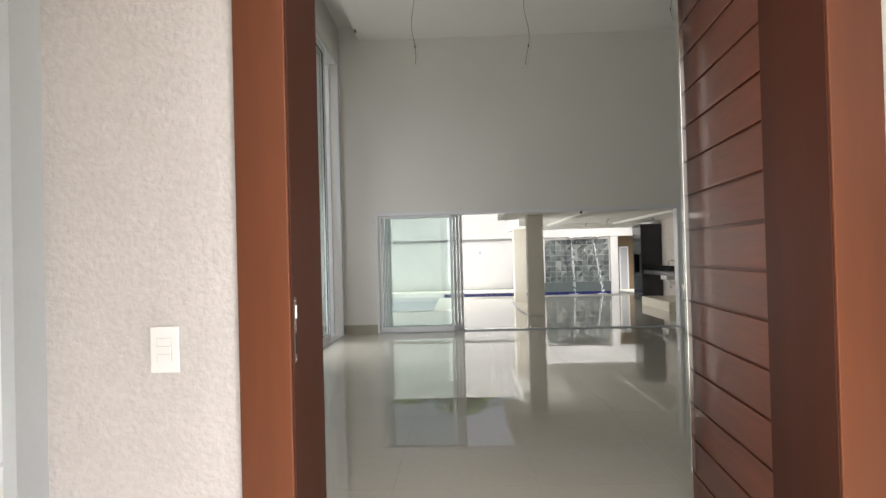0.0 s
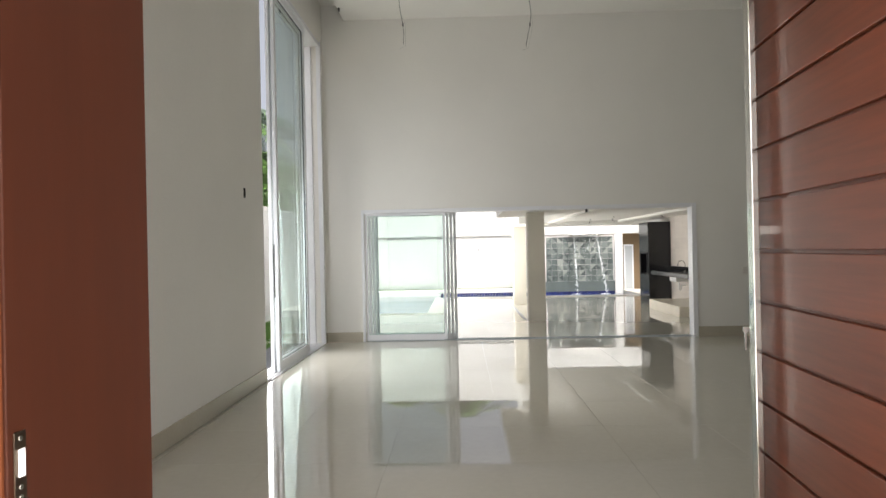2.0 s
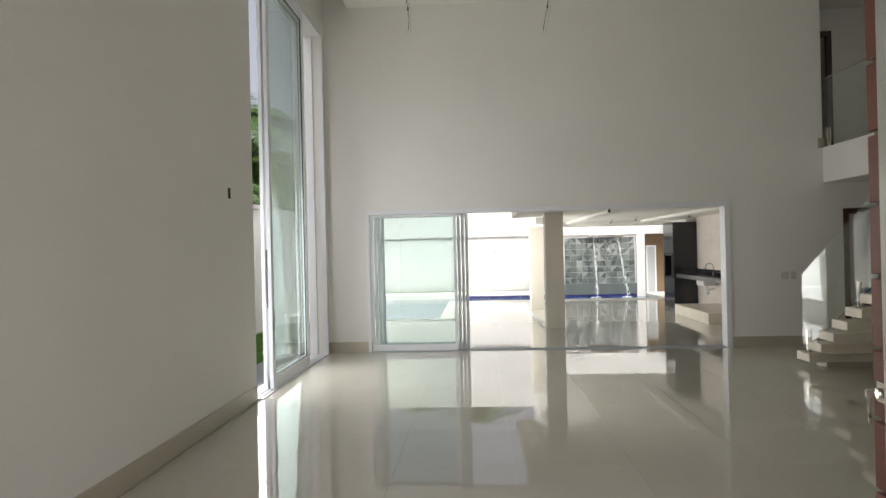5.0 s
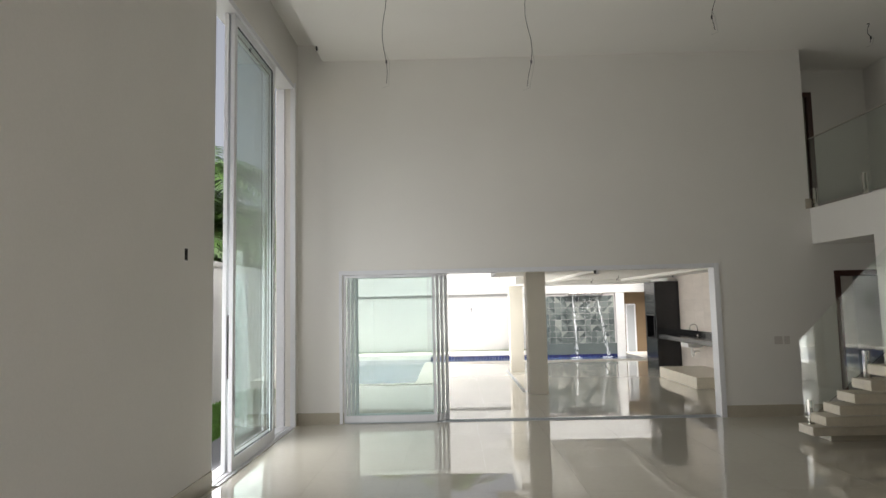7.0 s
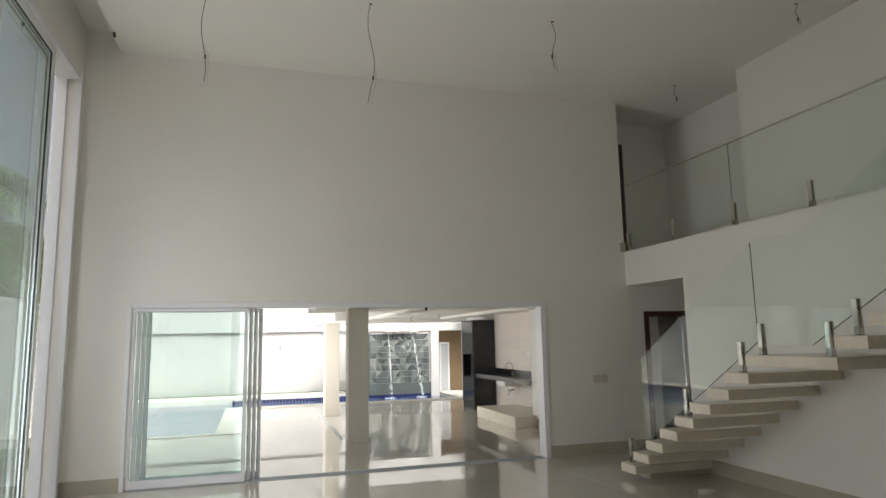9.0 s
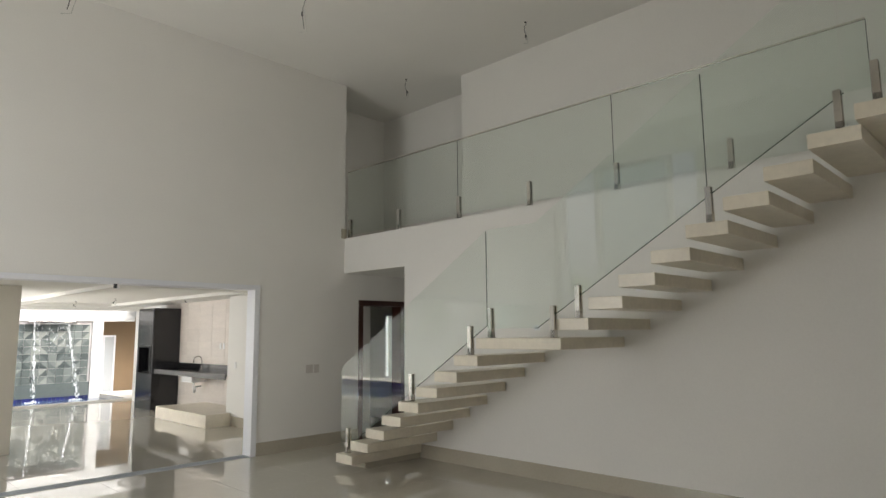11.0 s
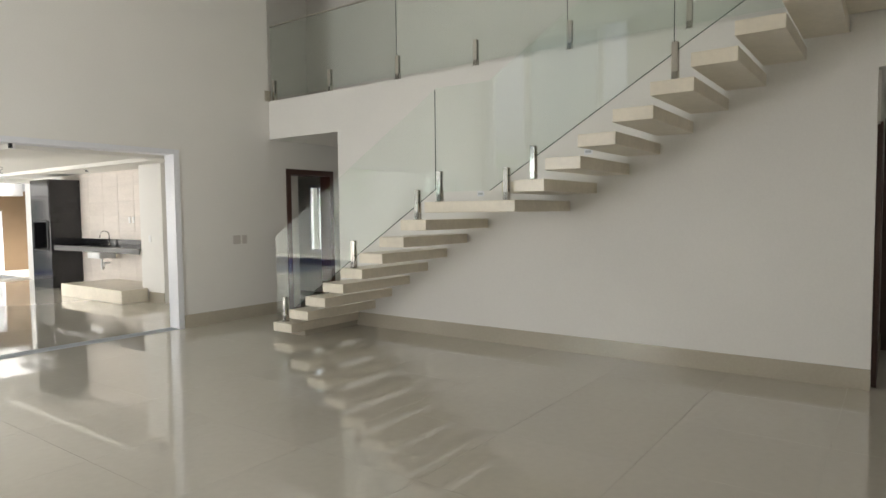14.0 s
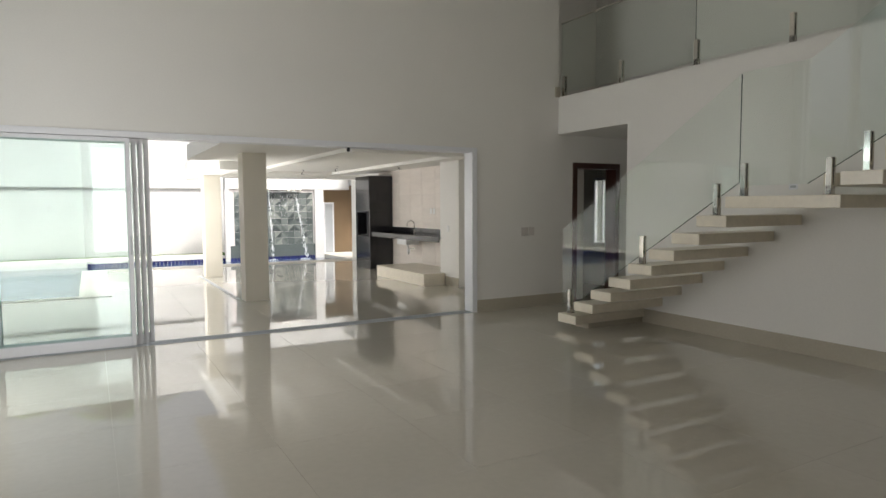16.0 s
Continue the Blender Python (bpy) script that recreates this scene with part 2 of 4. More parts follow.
patio = structure("patio_floor", boxes((1.95, 0.0, -0.3, 10.5, 9.55, -0.006), (-1.2, 0.0, -0.3, 1.95, 4.55, -0.006)), "joint", "polished cream porcelain floor of the covered patio", "floor")

# ---- walls of the hall ----
structure("wall_west", boxes((-0.3, -10.1, 0, -0.06, -3.27, 6.0), (-0.3, -0.14, 0, 0, 0.2, 6.0), (-0.3, -3.27, 5.22, 0, -0.14, 6.0)), "wall",
          "white painted hall wall with a tall window opening", "wall")
structure("wall_north", boxes((0, 0, 0, 0.70, 0.2, 6.0), (6.40, 0, 0, XR, 0.2, 6.0), (0.70, 0, HEAD, 6.40, 0.2, 6.0), (XR, 0, 0, 8.21, 0.2, ZB), (8.21, 0, 2.14, 9.15, 0.2, ZB), (9.15, 0, 0, 10.2, 0.2, ZB)), "wall",
          "white painted hall wall with a wide opening to the patio", "wall")
structure("wall_east", boxes((XR, -7.35, 0, 8.03, -1.40, ZM), (XR, -1.40, ZB, 8.03, 0, ZM), (XR, YV, ZB, 8.03, -7.35, ZM)), "wall",
          "white painted wall behind the floating stair", "wall")
structure("wall_south", boxes((-0.06, -10.1, 0, 1.575, -9.70, 6.0), (3.53, -10.1, 0, 3.75, -9.70, 6.0), (1.575, -10.1, 3.12, 3.53, -9.70, 6.0)), "wall",
          "white painted wall round the entrance door", "wall")
structure("wall_vestibule", boxes((3.6, -9.70, 0, 3.75, -8.68, 6.0), (3.6, -8.68, 0, XR, YV, 6.0), (XR, -8.68, 0, 9.9, YV, ZB), (XR, -8.68, ZM, 9.2, YV, 6.0)), "wall",
          "white painted wall beside the entrance", "wall")
structure("wall_upper", boxes((8.94, -8.53, ZM, 9.09, -8.30, ZC), (8.94, -7.30, ZM, 9.09, -1.60, ZC), (8.94, -8.30, ZM + 2.14, 9.09, -7.30, ZC), (9.09, -1.75, ZM, 9.67, -1.60, ZC), (9.52, -1.60, ZM, 9.67, 0.95, ZC),
          (8.58, 0.95, ZM, 9.67, 1.1, ZC), (XR, 0.95, ZM + 2.12, 8.58, 1.1, ZC), (XR - 0.15, 0.2, ZM, XR, 2.2, ZC), (9.09, -8.45, ZM, 10.4, -8.30, ZC), (10.4, -8.45, ZM, 10.5, -5.5, ZC), (9.09, -5.6, ZM, 10.4, -5.5, ZC), (XR, 2.05, ZM, 9.67, 2.2, ZC)),
          "wall", "white painted walls of the upper corridor", "wall")
structure("wall_passage", boxes((8.03, -1.55, 0, 10.2, -1.40, ZB), (10.05, -1.40, 0, 10.2, 0, ZB), (8.45, -7.37, 0, 9.75, -7.22, ZB), (8.03, -7.37, 2.14, 8.45, -7.22, ZB), (8.03, -6.6, 0, 9.75, -6.5, ZB),
          (9.75, -7.39, 0, 9.9, -6.0, ZB), (9.75, YV, 2.36, 9.9, -7.39, ZB)), "wall", "white painted walls of the ground floor passages", "wall")
structure("wall_back_room", boxes((12.55, -9.8, 0, 12.7, -8.06, ZB), (12.55, -7.44, 0, 12.7, -5.9, ZB), (12.55, -8.06, 0, 12.7, -7.44, 0.68), (12.55, -8.06, 2.40, 12.7, -7.44, ZB), (9.9, -6.0, 0, 12.7, -5.9, ZB), (9.75, -9.9, 0, 12.7, -9.8, ZB), (9.75, -9.8, 0, 9.9, -8.68, ZB)), "wall",
          "white painted walls of the back room", "wall")
structure("wall_dim_room", boxes((7.9, 0.2, 0, 8.0, 2.6, ZB), (10.1, 0.2, 0, 10.2, 1.12, ZB), (10.1, 1.60, 0, 10.2, 2.6, ZB), (10.1, 1.12, 0, 10.2, 1.60, 0.76), (10.1, 1.12, 2.02, 10.2, 1.60, ZB), (7.9, 2.6, 0, 10.2, 2.7, ZB)), "wall", "plain walls of the room behind the dark door", "wall")

# ---- ceilings, slabs ----
structure("ceiling", boxes((0.40, -9.7, ZC, 10.6, 0, ZC + 0.15), (XR, 0, ZC, 9.7, 2.2, ZC + 0.15), (-0.06, -9.7, 5.92, 0.4, 0, 6.0)), "ceiling", "white plaster ceiling with a curtain slot along the window wall", "ceiling")
structure("mezzanine_floor", boxes((8.03, -8.53, ZB, 10.5, 2.2, ZM)), "ceiling", "white painted mezzanine slab", "floor")
structure("ceiling_back_room", boxes((9.75, -9.8, ZB, 12.7, -5.9, ZB + 0.2), (7.9, 0.2, ZB - 0.01, 10.2, 2.7, ZB + 0.0)), "ceiling", "white plaster ceiling of the back room", "ceiling")
structure("landing", boxes((6.75, YV, ZM - 0.11, XR, -7.12, ZM), bevel=0.004), "tread", "cream stone landing at the head of the stair", "landing")
# slab out of view, added to keep the sun off the entrance front
structure("porch_canopy", boxes((-3, -13.4, 3.5, 7, -10.12, 3.7)), "ceiling", "unseen white canopy added to shade the entrance", "canopy")
structure("roof", boxes((-0.3, -10.3, 6.0, 12.9, 0.4, 6.2), (7.9, 0.4, ZC + 0.16, 9.7, 2.4, 6.1)), "roof", "flat roof slab", "roof")
structure("upper_floor_back", boxes((9.7, -9.9, ZB + 0.2, 12.9, -5.9, 6.0)), "outer", "plain outer wall of the upper storey", "wall")

# ---- skirting ----
SK, SD = 0.17, 0.014
structure("baseboard", boxes((-0.06, -9.7, 0, SD - 0.06, -3.27, SK), (0, -0.14, 0, SD, 0, SK), (SD, -SD, 0, 0.70, 0, SK), (6.455, -SD, 0, 8.195, 0, SK), (9.165, -SD, 0, 10.05, 0, SK), (XR - SD, -7.35, 0, XR, -1.40, SK),
          (3.6 + 0.15, YV, 0, 9.735, YV + SD, SK), (8.45, -7.37 - SD, 0, 9.75, -7.37, SK), (SD - 0.06, -9.7, 0, 1.575, -9.7 + SD, SK), (12.55 - SD, -9.8, 0, 12.55, -5.9, SK + 0.08), (8.03, -1.40, 0, 10.05, -1.40 + SD, SK), (8.94 - SD, -7.3, ZM, 8.94, -1.6, ZM + 0.12), (XR - 0.07, -0.018, ZM, XR + 0.02, 0.0, ZM + 0.15)),
          "skirt", "beige porcelain skirting", "skirting")


# ---- entrance ----
def entrance_door():
    d = thing("entrance_door", "large red-varnished wooden pivot door with horizontal boards, standing open", "door", (3.44, -9.93, 0.012))
    d.rotation_euler = (0, 0, radians(-DOOR_OPEN))
    w, h, th = 1.5, 3.06, 0.045
    part("core", boxes((-w + 0.006, -th / 2, 0, 0, th / 2, h)), "wood", d)
    n, pitch = 16, 0.193
    board = mesh_of("board", boxes((-w, -0.016, 0.0, 0, 0.0, pitch - 0.012), bevel=0.004), "wood")
    for i in range(n):
        z = i * pitch
        if z + pitch > h + 0.02:
            break
        part("board", board, None, d, m=pose(0, -th / 2, z))
        part("board", board, None, d, m=pose(0, th / 2 + 0.016, z))
    handle = part("pull_bar", boxes((-w + 0.185, -0.105, 0.25, -w + 0.24, -0.08, 2.9), bevel=0.003), "steel", d, "tall polished steel pull bar")
    for z in (0.55, 1.6, 2.6):
        part("stand_off", boxes((-w + 0.20, -0.082, z, -w + 0.225, -0.03, z + 0.03)), "steel", handle)
    lock = part("lock", boxes((-w + 0.03, -0.046, 1.205, -w + 0.085, -0.036, 1.26), bevel=0.003), "steel", d, "square steel lock plate with a key in it")
    part("cylinder", tube([(-w + 0.058, -0.046, 1.232), (-w + 0.058, -0.06, 1.232)], 0.014, 14), "steel", lock)
    part("key", boxes((-w + 0.054, -0.085, 1.22, -w + 0.062, -0.058, 1.242), (-w + 0.051, -0.078, 1.15, -w + 0.056, -0.07, 1.22)), "steel", lock)
    for z in (0.38, 0.77, 1.16, 1.55, 1.93, 2.32):
        part("dowel", boxes((-w - 0.006, -0.012, z - 0.006, -w + 0.002, 0.012, z + 0.006)), "plastic", d, "pale edge dowel")


entrance_door()
frame_d = thing("door_frame_entrance", "red-varnished wooden frame of the entrance door", "door frame", (1.655, -9.9, 0))
for name, row in (("jamb", (-0.08, -0.225, 0, 0.08, 0.195, 3.12)), ("jamb", (1.715, -0.225, 0, 1.875, 0.195, 3.12)), ("head", (0.08, -0.225, 3.085, 1.715, 0.195, 3.12))):
    part(name, boxes(row, bevel=0.003), "jamb", frame_d)
# thin sheets on the inner faces, in a darker red than the jambs
part("lining", boxes((0.0795, -0.218, 0.002, 0.086, 0.19, 3.083), bevel=0.002), "lining", frame_d, "darker inner lining of the frame")
part("lining", boxes((1.709, -0.218, 0.002, 1.7155, 0.19, 3.083), bevel=0.002), "lining", frame_d, "darker inner lining of the frame")
strike = part("strike_plate", boxes((0.086, -0.207, 1.13, 0.0885, -0.183, 1.33), bevel=0.001), "bronze", frame_d, "narrow dark bronze strike plate")
# flat black piece, the dark of the hole put in as colour
part("latch_hole", boxes((0.0886, -0.202, 1.155, 0.0895, -0.188, 1.22)), "black_inner", strike)
part("latch_tongue", boxes((0.0886, -0.201, 1.265, 0.092, -0.189, 1.305), bevel=0.001), "plastic", strike, "bright latch keeper")
for z in (1.14, 1.235, 1.25, 1.32):
    part("screw", tube([(0.088, -0.195, z), (0.0895, -0.195, z)], 0.004, 10), "steel", strike)
structure("wall_front", boxes((0.97, -10.112, 0, 1.575, -10.1, 6.0), (3.735, -10.115, 0, 12.9, -10.1, 6.2), (-0.3, -10.11, 0, 0.2, -10.1, 6.2), (0.2, -10.11, 3.0, 0.97, -10.1, 6.2)), "outer",
          "cream textured render beside the entrance", "wall")
structure("window_front", boxes((0.55, -10.16, 0.86, 0.90, -10.1, 3.0), (0.22, -10.2, 0.80, 0.96, -10.1, 0.86)), "alu", "white aluminium window trim beside the porch", "window")
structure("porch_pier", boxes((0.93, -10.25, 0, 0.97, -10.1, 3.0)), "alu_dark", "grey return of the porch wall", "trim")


def switch_plate(name, x, y, z, turn, label, w=0.075, h=0.118, keys=1, mat="plastic"):
    s = thing(name, label, "switch plate", (x, y, z))
    s.rotation_euler = (0, 0, radians(turn))
    part("plate", boxes((-w / 2, -0.009, -h / 2, w / 2, 0, h / 2), bevel=0.003), mat, s)
    # grey insert colour paints the shadow gaps between the white rockers
    part("insert", boxes((-0.0225, -0.0098, -0.0365, 0.0225, -0.008, 0.0365)), "seam" if keys > 1 else mat, s)
    for i in range(3 if keys > 1 else keys):
        part("rocker", boxes((-0.021, -0.0125 - 0.002 * (i == 1), 0.0125 - i * 0.0245, 0.021, -0.009, 0.0355 - i * 0.0245), bevel=0.001), mat, s)
    return s


switch_plate("light_switch", 1.3435, -10.112, 1.18, 0, "white plastic light switch on the cream render", 0.089, 0.141, keys=2)
switch_plate("outlet_plate", 7.29, 0.0, 1.125, 0, "pale blank wall plate on white wall", 0.12, 0.12, mat="blank")
switch_plate("outlet_plate", 7.42, 0.0, 1.125, 0, "pale blank wall plate on white wall", 0.08, 0.12, mat="blank")
hole = thing("switch_box", "empty dark switch box in the white wall", "switch box", (-0.06, -3.93, 2.276))
# solid black block; its colour stands for the shade inside the box
part("cavity", boxes((-0.02, -0.03, -0.055, 0.003, 0.03, 0.055)), "black_inner", hole)
part("rim", boxes((-0.002, -0.034, 0.055, 0.004, 0.034, 0.059)), "plastic", hole)
part("rim", boxes((-0.002, -0.034, -0.059, 0.004, 0.034, -0.055)), "plastic", hole)


# ---- tall sliding window ----
def sash(name, parent, axis, lo, hi, z0, z1, at, depth=0.045, stile=0.085, rail=0.12, glass="glass", seal="gasket", head=None):
    """One sliding leaf: stiles, rails, gasket and pane, along x or y."""
    def row(u0, a0, v0, u1, a1, v1):
        return (u0, a0, v0, u1, a1, v1) if axis == "x" else (a0, u0, v0, a1, u1, v1)
    head = head or rail * 0.8
    leaf = part(name, boxes(row(lo, at, z0, lo + stile, at + depth, z1), row(hi - stile, at, z0, hi, at + depth, z1),
                            row(lo + stile, at, z0, hi - stile, at + depth, z0 + rail), row(lo + stile, at, z1 - head, hi - stile, at + depth, z1), bevel=0.002), "alu", parent)
    g, near, far = 0.008, at + depth * 0.32, at + depth * 0.68
    a, b, c, e = lo + stile, hi - stile, z0 + rail, z1 - head
    part("gasket", boxes(row(a, near, c, a + g, far, e), row(b - g, near, c, b, far, e),
                         row(a + g, near, c, b - g, far, c + g), row(a + g, near, e - g, b - g, far, e)), seal, leaf)
    sheet = bmesh.new()
    m = at + depth / 2
    sheet.faces.new([sheet.verts.new(row(u, m, v, 0, 0, 0)[:3]) for u, v in ((a + g, c + g), (b - g, c + g), (b - g, e - g), (a + g, e - g))])
    pane = part("pane", sheet, glass, leaf)
    pane.visible_shadow = False
    return leaf


tall = tagged(thing("window_1", "tall white aluminium sliding window, slid open", "window", (0, 0, 0)), kind="structure")
part("window_frame", boxes((-0.27, -3.265, 0.0, -0.07, -3.23, 5.22), (-0.27, -3.23, 5.15, -0.01, -0.19, 5.22), (-0.27, -0.19, 0.0, -0.16, -0.14, 5.22), (-0.06, -0.20, 0.0, 0.012, -0.14, 5.24)), "alu", tall)
part("window_track", boxes((-0.27, -3.23, 0.0, 0.0, -0.20, 0.012), (-0.05, -3.23, 0.012, -0.04, -0.2, 0.022), (-0.115, -3.23, 0.012, -0.105, -0.2, 0.022)), "alu", tall, "white aluminium floor track")
leaf = sash("sash", tall, "y", -2.74, -1.10, 0.02, 5.16, -0.085, stile=0.085, rail=0.13, glass="tall_glass")
part("pull", boxes((-0.036, -2.70, 0.72, -0.03, -2.67, 0.95), bevel=0.001), "alu_dark", leaf)
leaf2 = sash("sash", tall, "y", -2.75, -0.98, 0.02, 5.16, -0.155, stile=0.10, rail=0.14, glass="tall_glass")
part("pull", boxes((-0.106, -2.71, 1.0, -0.10, -2.68, 1.7), bevel=0.001), "gasket", leaf2)
part("latch", boxes((-0.012, -0.18, 1.28, 0.017, -0.16, 1.36), bevel=0.001), "alu_dark", tall)

# ---- wide sliding doors to the patio ----
wide = tagged(thing("door_1", "white aluminium four-leaf sliding glass door, its leaves slid to one side", "sliding door", (0, 0, 0)), kind="structure")
part("door_frame", boxes((0.64, -0.016, 0, 0.69, 0.197, HEAD + 0.03), (6.375, -0.016, 0, 6.455, 0.197, HEAD + 0.03), (0.692, -0.016, HEAD - 0.035, 6.373, 0.197, HEAD + 0.03), bevel=0.002), "alu", wide)
part("door_track", boxes((0.712, 0.0, 0.001, 6.373, 0.19, 0.006), (0.76, 0.03, 0.006, 6.375, 0.04, 0.014), (0.76, 0.07, 0.006, 6.375, 0.08, 0.014), (0.76, 0.11, 0.006, 6.375, 0.12, 0.014), (0.76, 0.15, 0.006, 6.375, 0.16, 0.014)), "alu_dark", wide)
for i in range(4):
    s = sash("sash", wide, "x", 0.695 + 0.055 * i, 2.11 + 0.063 * i, 0.016, HEAD - 0.04, 0.012 + 0.042 * i, depth=0.036, stile=0.042, rail=0.10, head=0.04, seal="seal")
    part("pull", boxes((2.085 + 0.063 * i, 0.008 + 0.042 * i, 1.0, 2.10 + 0.063 * i, 0.012 + 0.042 * i, 1.2)), "alu_dark", s)


# ---- dark doors ----
def dark_frame(name, axis, lo, hi, at, depth, z0, h, label, width=0.085):
    """A door lining with its architraves, along x or y."""
    f = tagged(thing(name, label, "door frame", (0, 0, 0)), kind="structure")
    def row(u0, a0, v0, u1, a1, v1):
        return (u0, a0, v0, u1, a1, v1) if axis == "x" else (a0, u0, v0, a1, u1, v1)
    for a, b in ((lo, lo + width), (hi - width, hi)):
        part("jamb", boxes(row(a, at, z0, b, at + depth, z0 + h - width), bevel=0.003), "dark_wood", f)
    part("head", boxes(row(lo, at, z0 + h - width, hi, at + depth, z0 + h), bevel=0.003), "dark_wood", f)
    return f


dark_frame("door_2", "x", 8.195, 9.165, -0.018, 0.23, 0, 2.16, "dark-stained wooden frame of the door under the mezzanine")
dark_frame("door_3", "y", YV, -7.37, 9.735, 0.18, 0, 2.38, "dark-stained wooden frame of the back room door", 0.10)
dark_frame("door_4", "x", 8.03, 8.47, -7.388, 0.19, 0, 2.16, "dark-stained wooden frame beside the back passage", 0.10)
dark_frame("door_5", "y", -8.32, -7.28, 8.925, 0.18, ZM, 2.16, "dark-stained wooden frame of the upper door", 0.10)
dark_frame("door_6", "x", 7.915, 8.6, 0.935, 0.18, ZM, 2.14, "dark-stained wooden frame at the end of the upper corridor")
upper_leaf = thing("upper_door", "grey-beige flush door, closed, on the mezzanine", "door", (8.98, -8.22, ZM + 0.01))
part("door_leaf", boxes((0, 0, 0, 0.035, 0.84, 2.04), bevel=0.003), "grey_leaf", upper_leaf)
part("handle", tube([(-0.04, 0.78, 1.02), (-0.04, 0.66, 1.02)], 0.009, 8), "steel", upper_leaf)
part("rose", tube([(0.0, 0.78, 1.02), (-0.045, 0.78, 1.02)], 0.014, 10), "steel", upper_leaf)
room_leaf = thing("back_room_door", "dark-stained wooden door standing open into the back room", "door", (9.925, YV + 0.11, 0.01))
room_leaf.rotation_euler = (0, 0, radians(-6))
part("door_leaf", boxes((0, -0.035, 0, 0.78, 0, 2.13), bevel=0.003), "dark_wood", room_leaf)
for z in (0.25, 1.05, 1.85):
    part("hinge", tube([(0.0, 0.008, z), (0.0, 0.008, z + 0.09)], 0.008, 8), "steel", room_leaf)
part("handle", tube([(0.70, 0.05, 1.02), (0.58, 0.05, 1.02)], 0.009, 8), "steel", room_leaf)
part("rose", tube([(0.70, 0.0, 1.02), (0.70, 0.055, 1.02)], 0.014, 10), "steel", room_leaf)
part("hinge_plate", boxes((-0.004, -0.03, 0.32, 0.0, -0.005, 0.42)), "alu", room_leaf, "pale hinge plate on the door edge")
part("hinge_plate", boxes((-0.004, -0.03, 1.75, 0.0, -0.005, 1.88)), "alu", room_leaf, "pale hinge plate on the door edge")
end_leaf = thing("corridor_door", "grey-beige flush door, closed, at the corridor's end", "door", (8.003, 1.0, ZM + 0.01))
part("door_leaf", boxes((0, 0, 0, 0.51, 0.035, 2.04), bevel=0.003), "grey_leaf", end_leaf)
part("handle", tube([(0.46, -0.04, 1.02), (0.36, -0.04, 1.02)], 0.009, 8), "steel", end_leaf)
win2 = tagged(thing("window_2", "white aluminium fixed window of the back room", "window", (0, 0, 0)), kind="structure")
part("window_frame", boxes((12.53, -8.10, 0.64, 12.62, -8.04, 2.44), (12.53, -7.46, 0.64, 12.62, -7.40, 2.44), (12.53, -8.04, 0.64, 12.62, -7.46, 0.70), (12.53, -8.04, 2.38, 12.62, -7.46, 2.44), bevel=0.002), "alu", win2)
part("pane", boxes((12.59, -8.04, 0.70, 12.598, -7.46, 2.38)), "tall_glass", win2).visible_shadow = False

win4 = tagged(thing("window_4", "narrow white aluminium window of the room behind the dark door", "window", (0, 0, 0)), kind="structure")
part("window_frame", boxes((10.09, 1.12, 0.76, 10.15, 1.17, 2.02), (10.09, 1.55, 0.76, 10.15, 1.60, 2.02), (10.09, 1.17, 0.76, 10.15, 1.55, 0.81), (10.09, 1.17, 1.97, 10.15, 1.55, 2.02), (10.10, 1.345, 0.81, 10.14, 1.375, 1.97)), "alu", win4)
part("pane", boxes((10.12, 1.17, 0.81, 10.126, 1.345, 1.97)), "glass", win4).visible_shadow = False
part("pane", boxes((10.12, 1.375, 0.81, 10.126, 1.55, 1.97)), "glass", win4).visible_shadow = False

# ---- stair ----
RISE = 0.175
X0 = 6.75


def tread(k, y0, y1, label):
    z = k * RISE
    t = tagged(part("stair_tread", boxes((0, y1 - y0, -0.105, XR - X0, 0, 0), bevel=0.005), "tread"), label, "stair tread", "floating stair treads")
    t.location = (X0, y0, z)
    return t


for k in range(1, 9):
    tread(k, -1.42 - (k - 1) * 0.2875, -1.745 - (k - 1) * 0.2875, "cream marble stair tread cantilevered from the white wall")
tread(9, -3.74, -4.75, "deep cream marble half-landing tread of the floating stair")
notched = boxes((0, -0.54, -0.105, 0.2, -0.24, 0), (0.2, -0.54, -0.105, XR - X0, 0, 0), bevel=0.003)
tagged(part("stair_tread", notched, "tread", m=pose(X0, -4.50, 10 * RISE)), "deep cream marble tread notched round the glass", "stair tread", "floating stair treads")
for k in range(11, 18):
    tread(k, -5.045 - (k - 11) * 0.297, -5.37 - (k - 11) * 0.297, "cream marble stair tread cantilevered from the white wall")
footing = tagged(part("stair_footing", boxes((6.98, -1.72, 0, XR - 0.02, -1.46, RISE - 0.107), bevel=0.003), "skirt"), "low beige stone block under the bottom tread", "stair footing")

GX = 6.87
rail = thing("stair_balustrade", "frameless greenish glass balustrade of the stair", "balustrade", (GX, 0, 0))


def glass_panel(parent, outline, seams):
    p = part("glass_panel", prism(outline, "x", -0.006, 0.006), "rail_glass", parent)
    p.visible_shadow = False
    for a, b in seams:
        part("glass_edge", tube([(0, *a), (0, *b)], 0.0045, 4), "edge", p)
    return p


g1 = [(-1.36, 0.22), (-1.55, 0.27), (-3.795, 1.70), (-3.795, 2.67), (-1.36, 1.205)]
g2 = [(-3.805, 1.67), (-4.42, 1.67), (-6.08, 2.67), (-6.08, 3.68), (-4.42, 2.68), (-3.805, 2.68)]
g3 = [(-6.09, 2.68), (-7.05, 3.25), (-7.05, 4.26), (-6.09, 3.68)]
g4 = [(-7.06, 3.25), (YV + 0.02, 3.25), (YV + 0.02, 4.26), (-7.06, 4.26)]
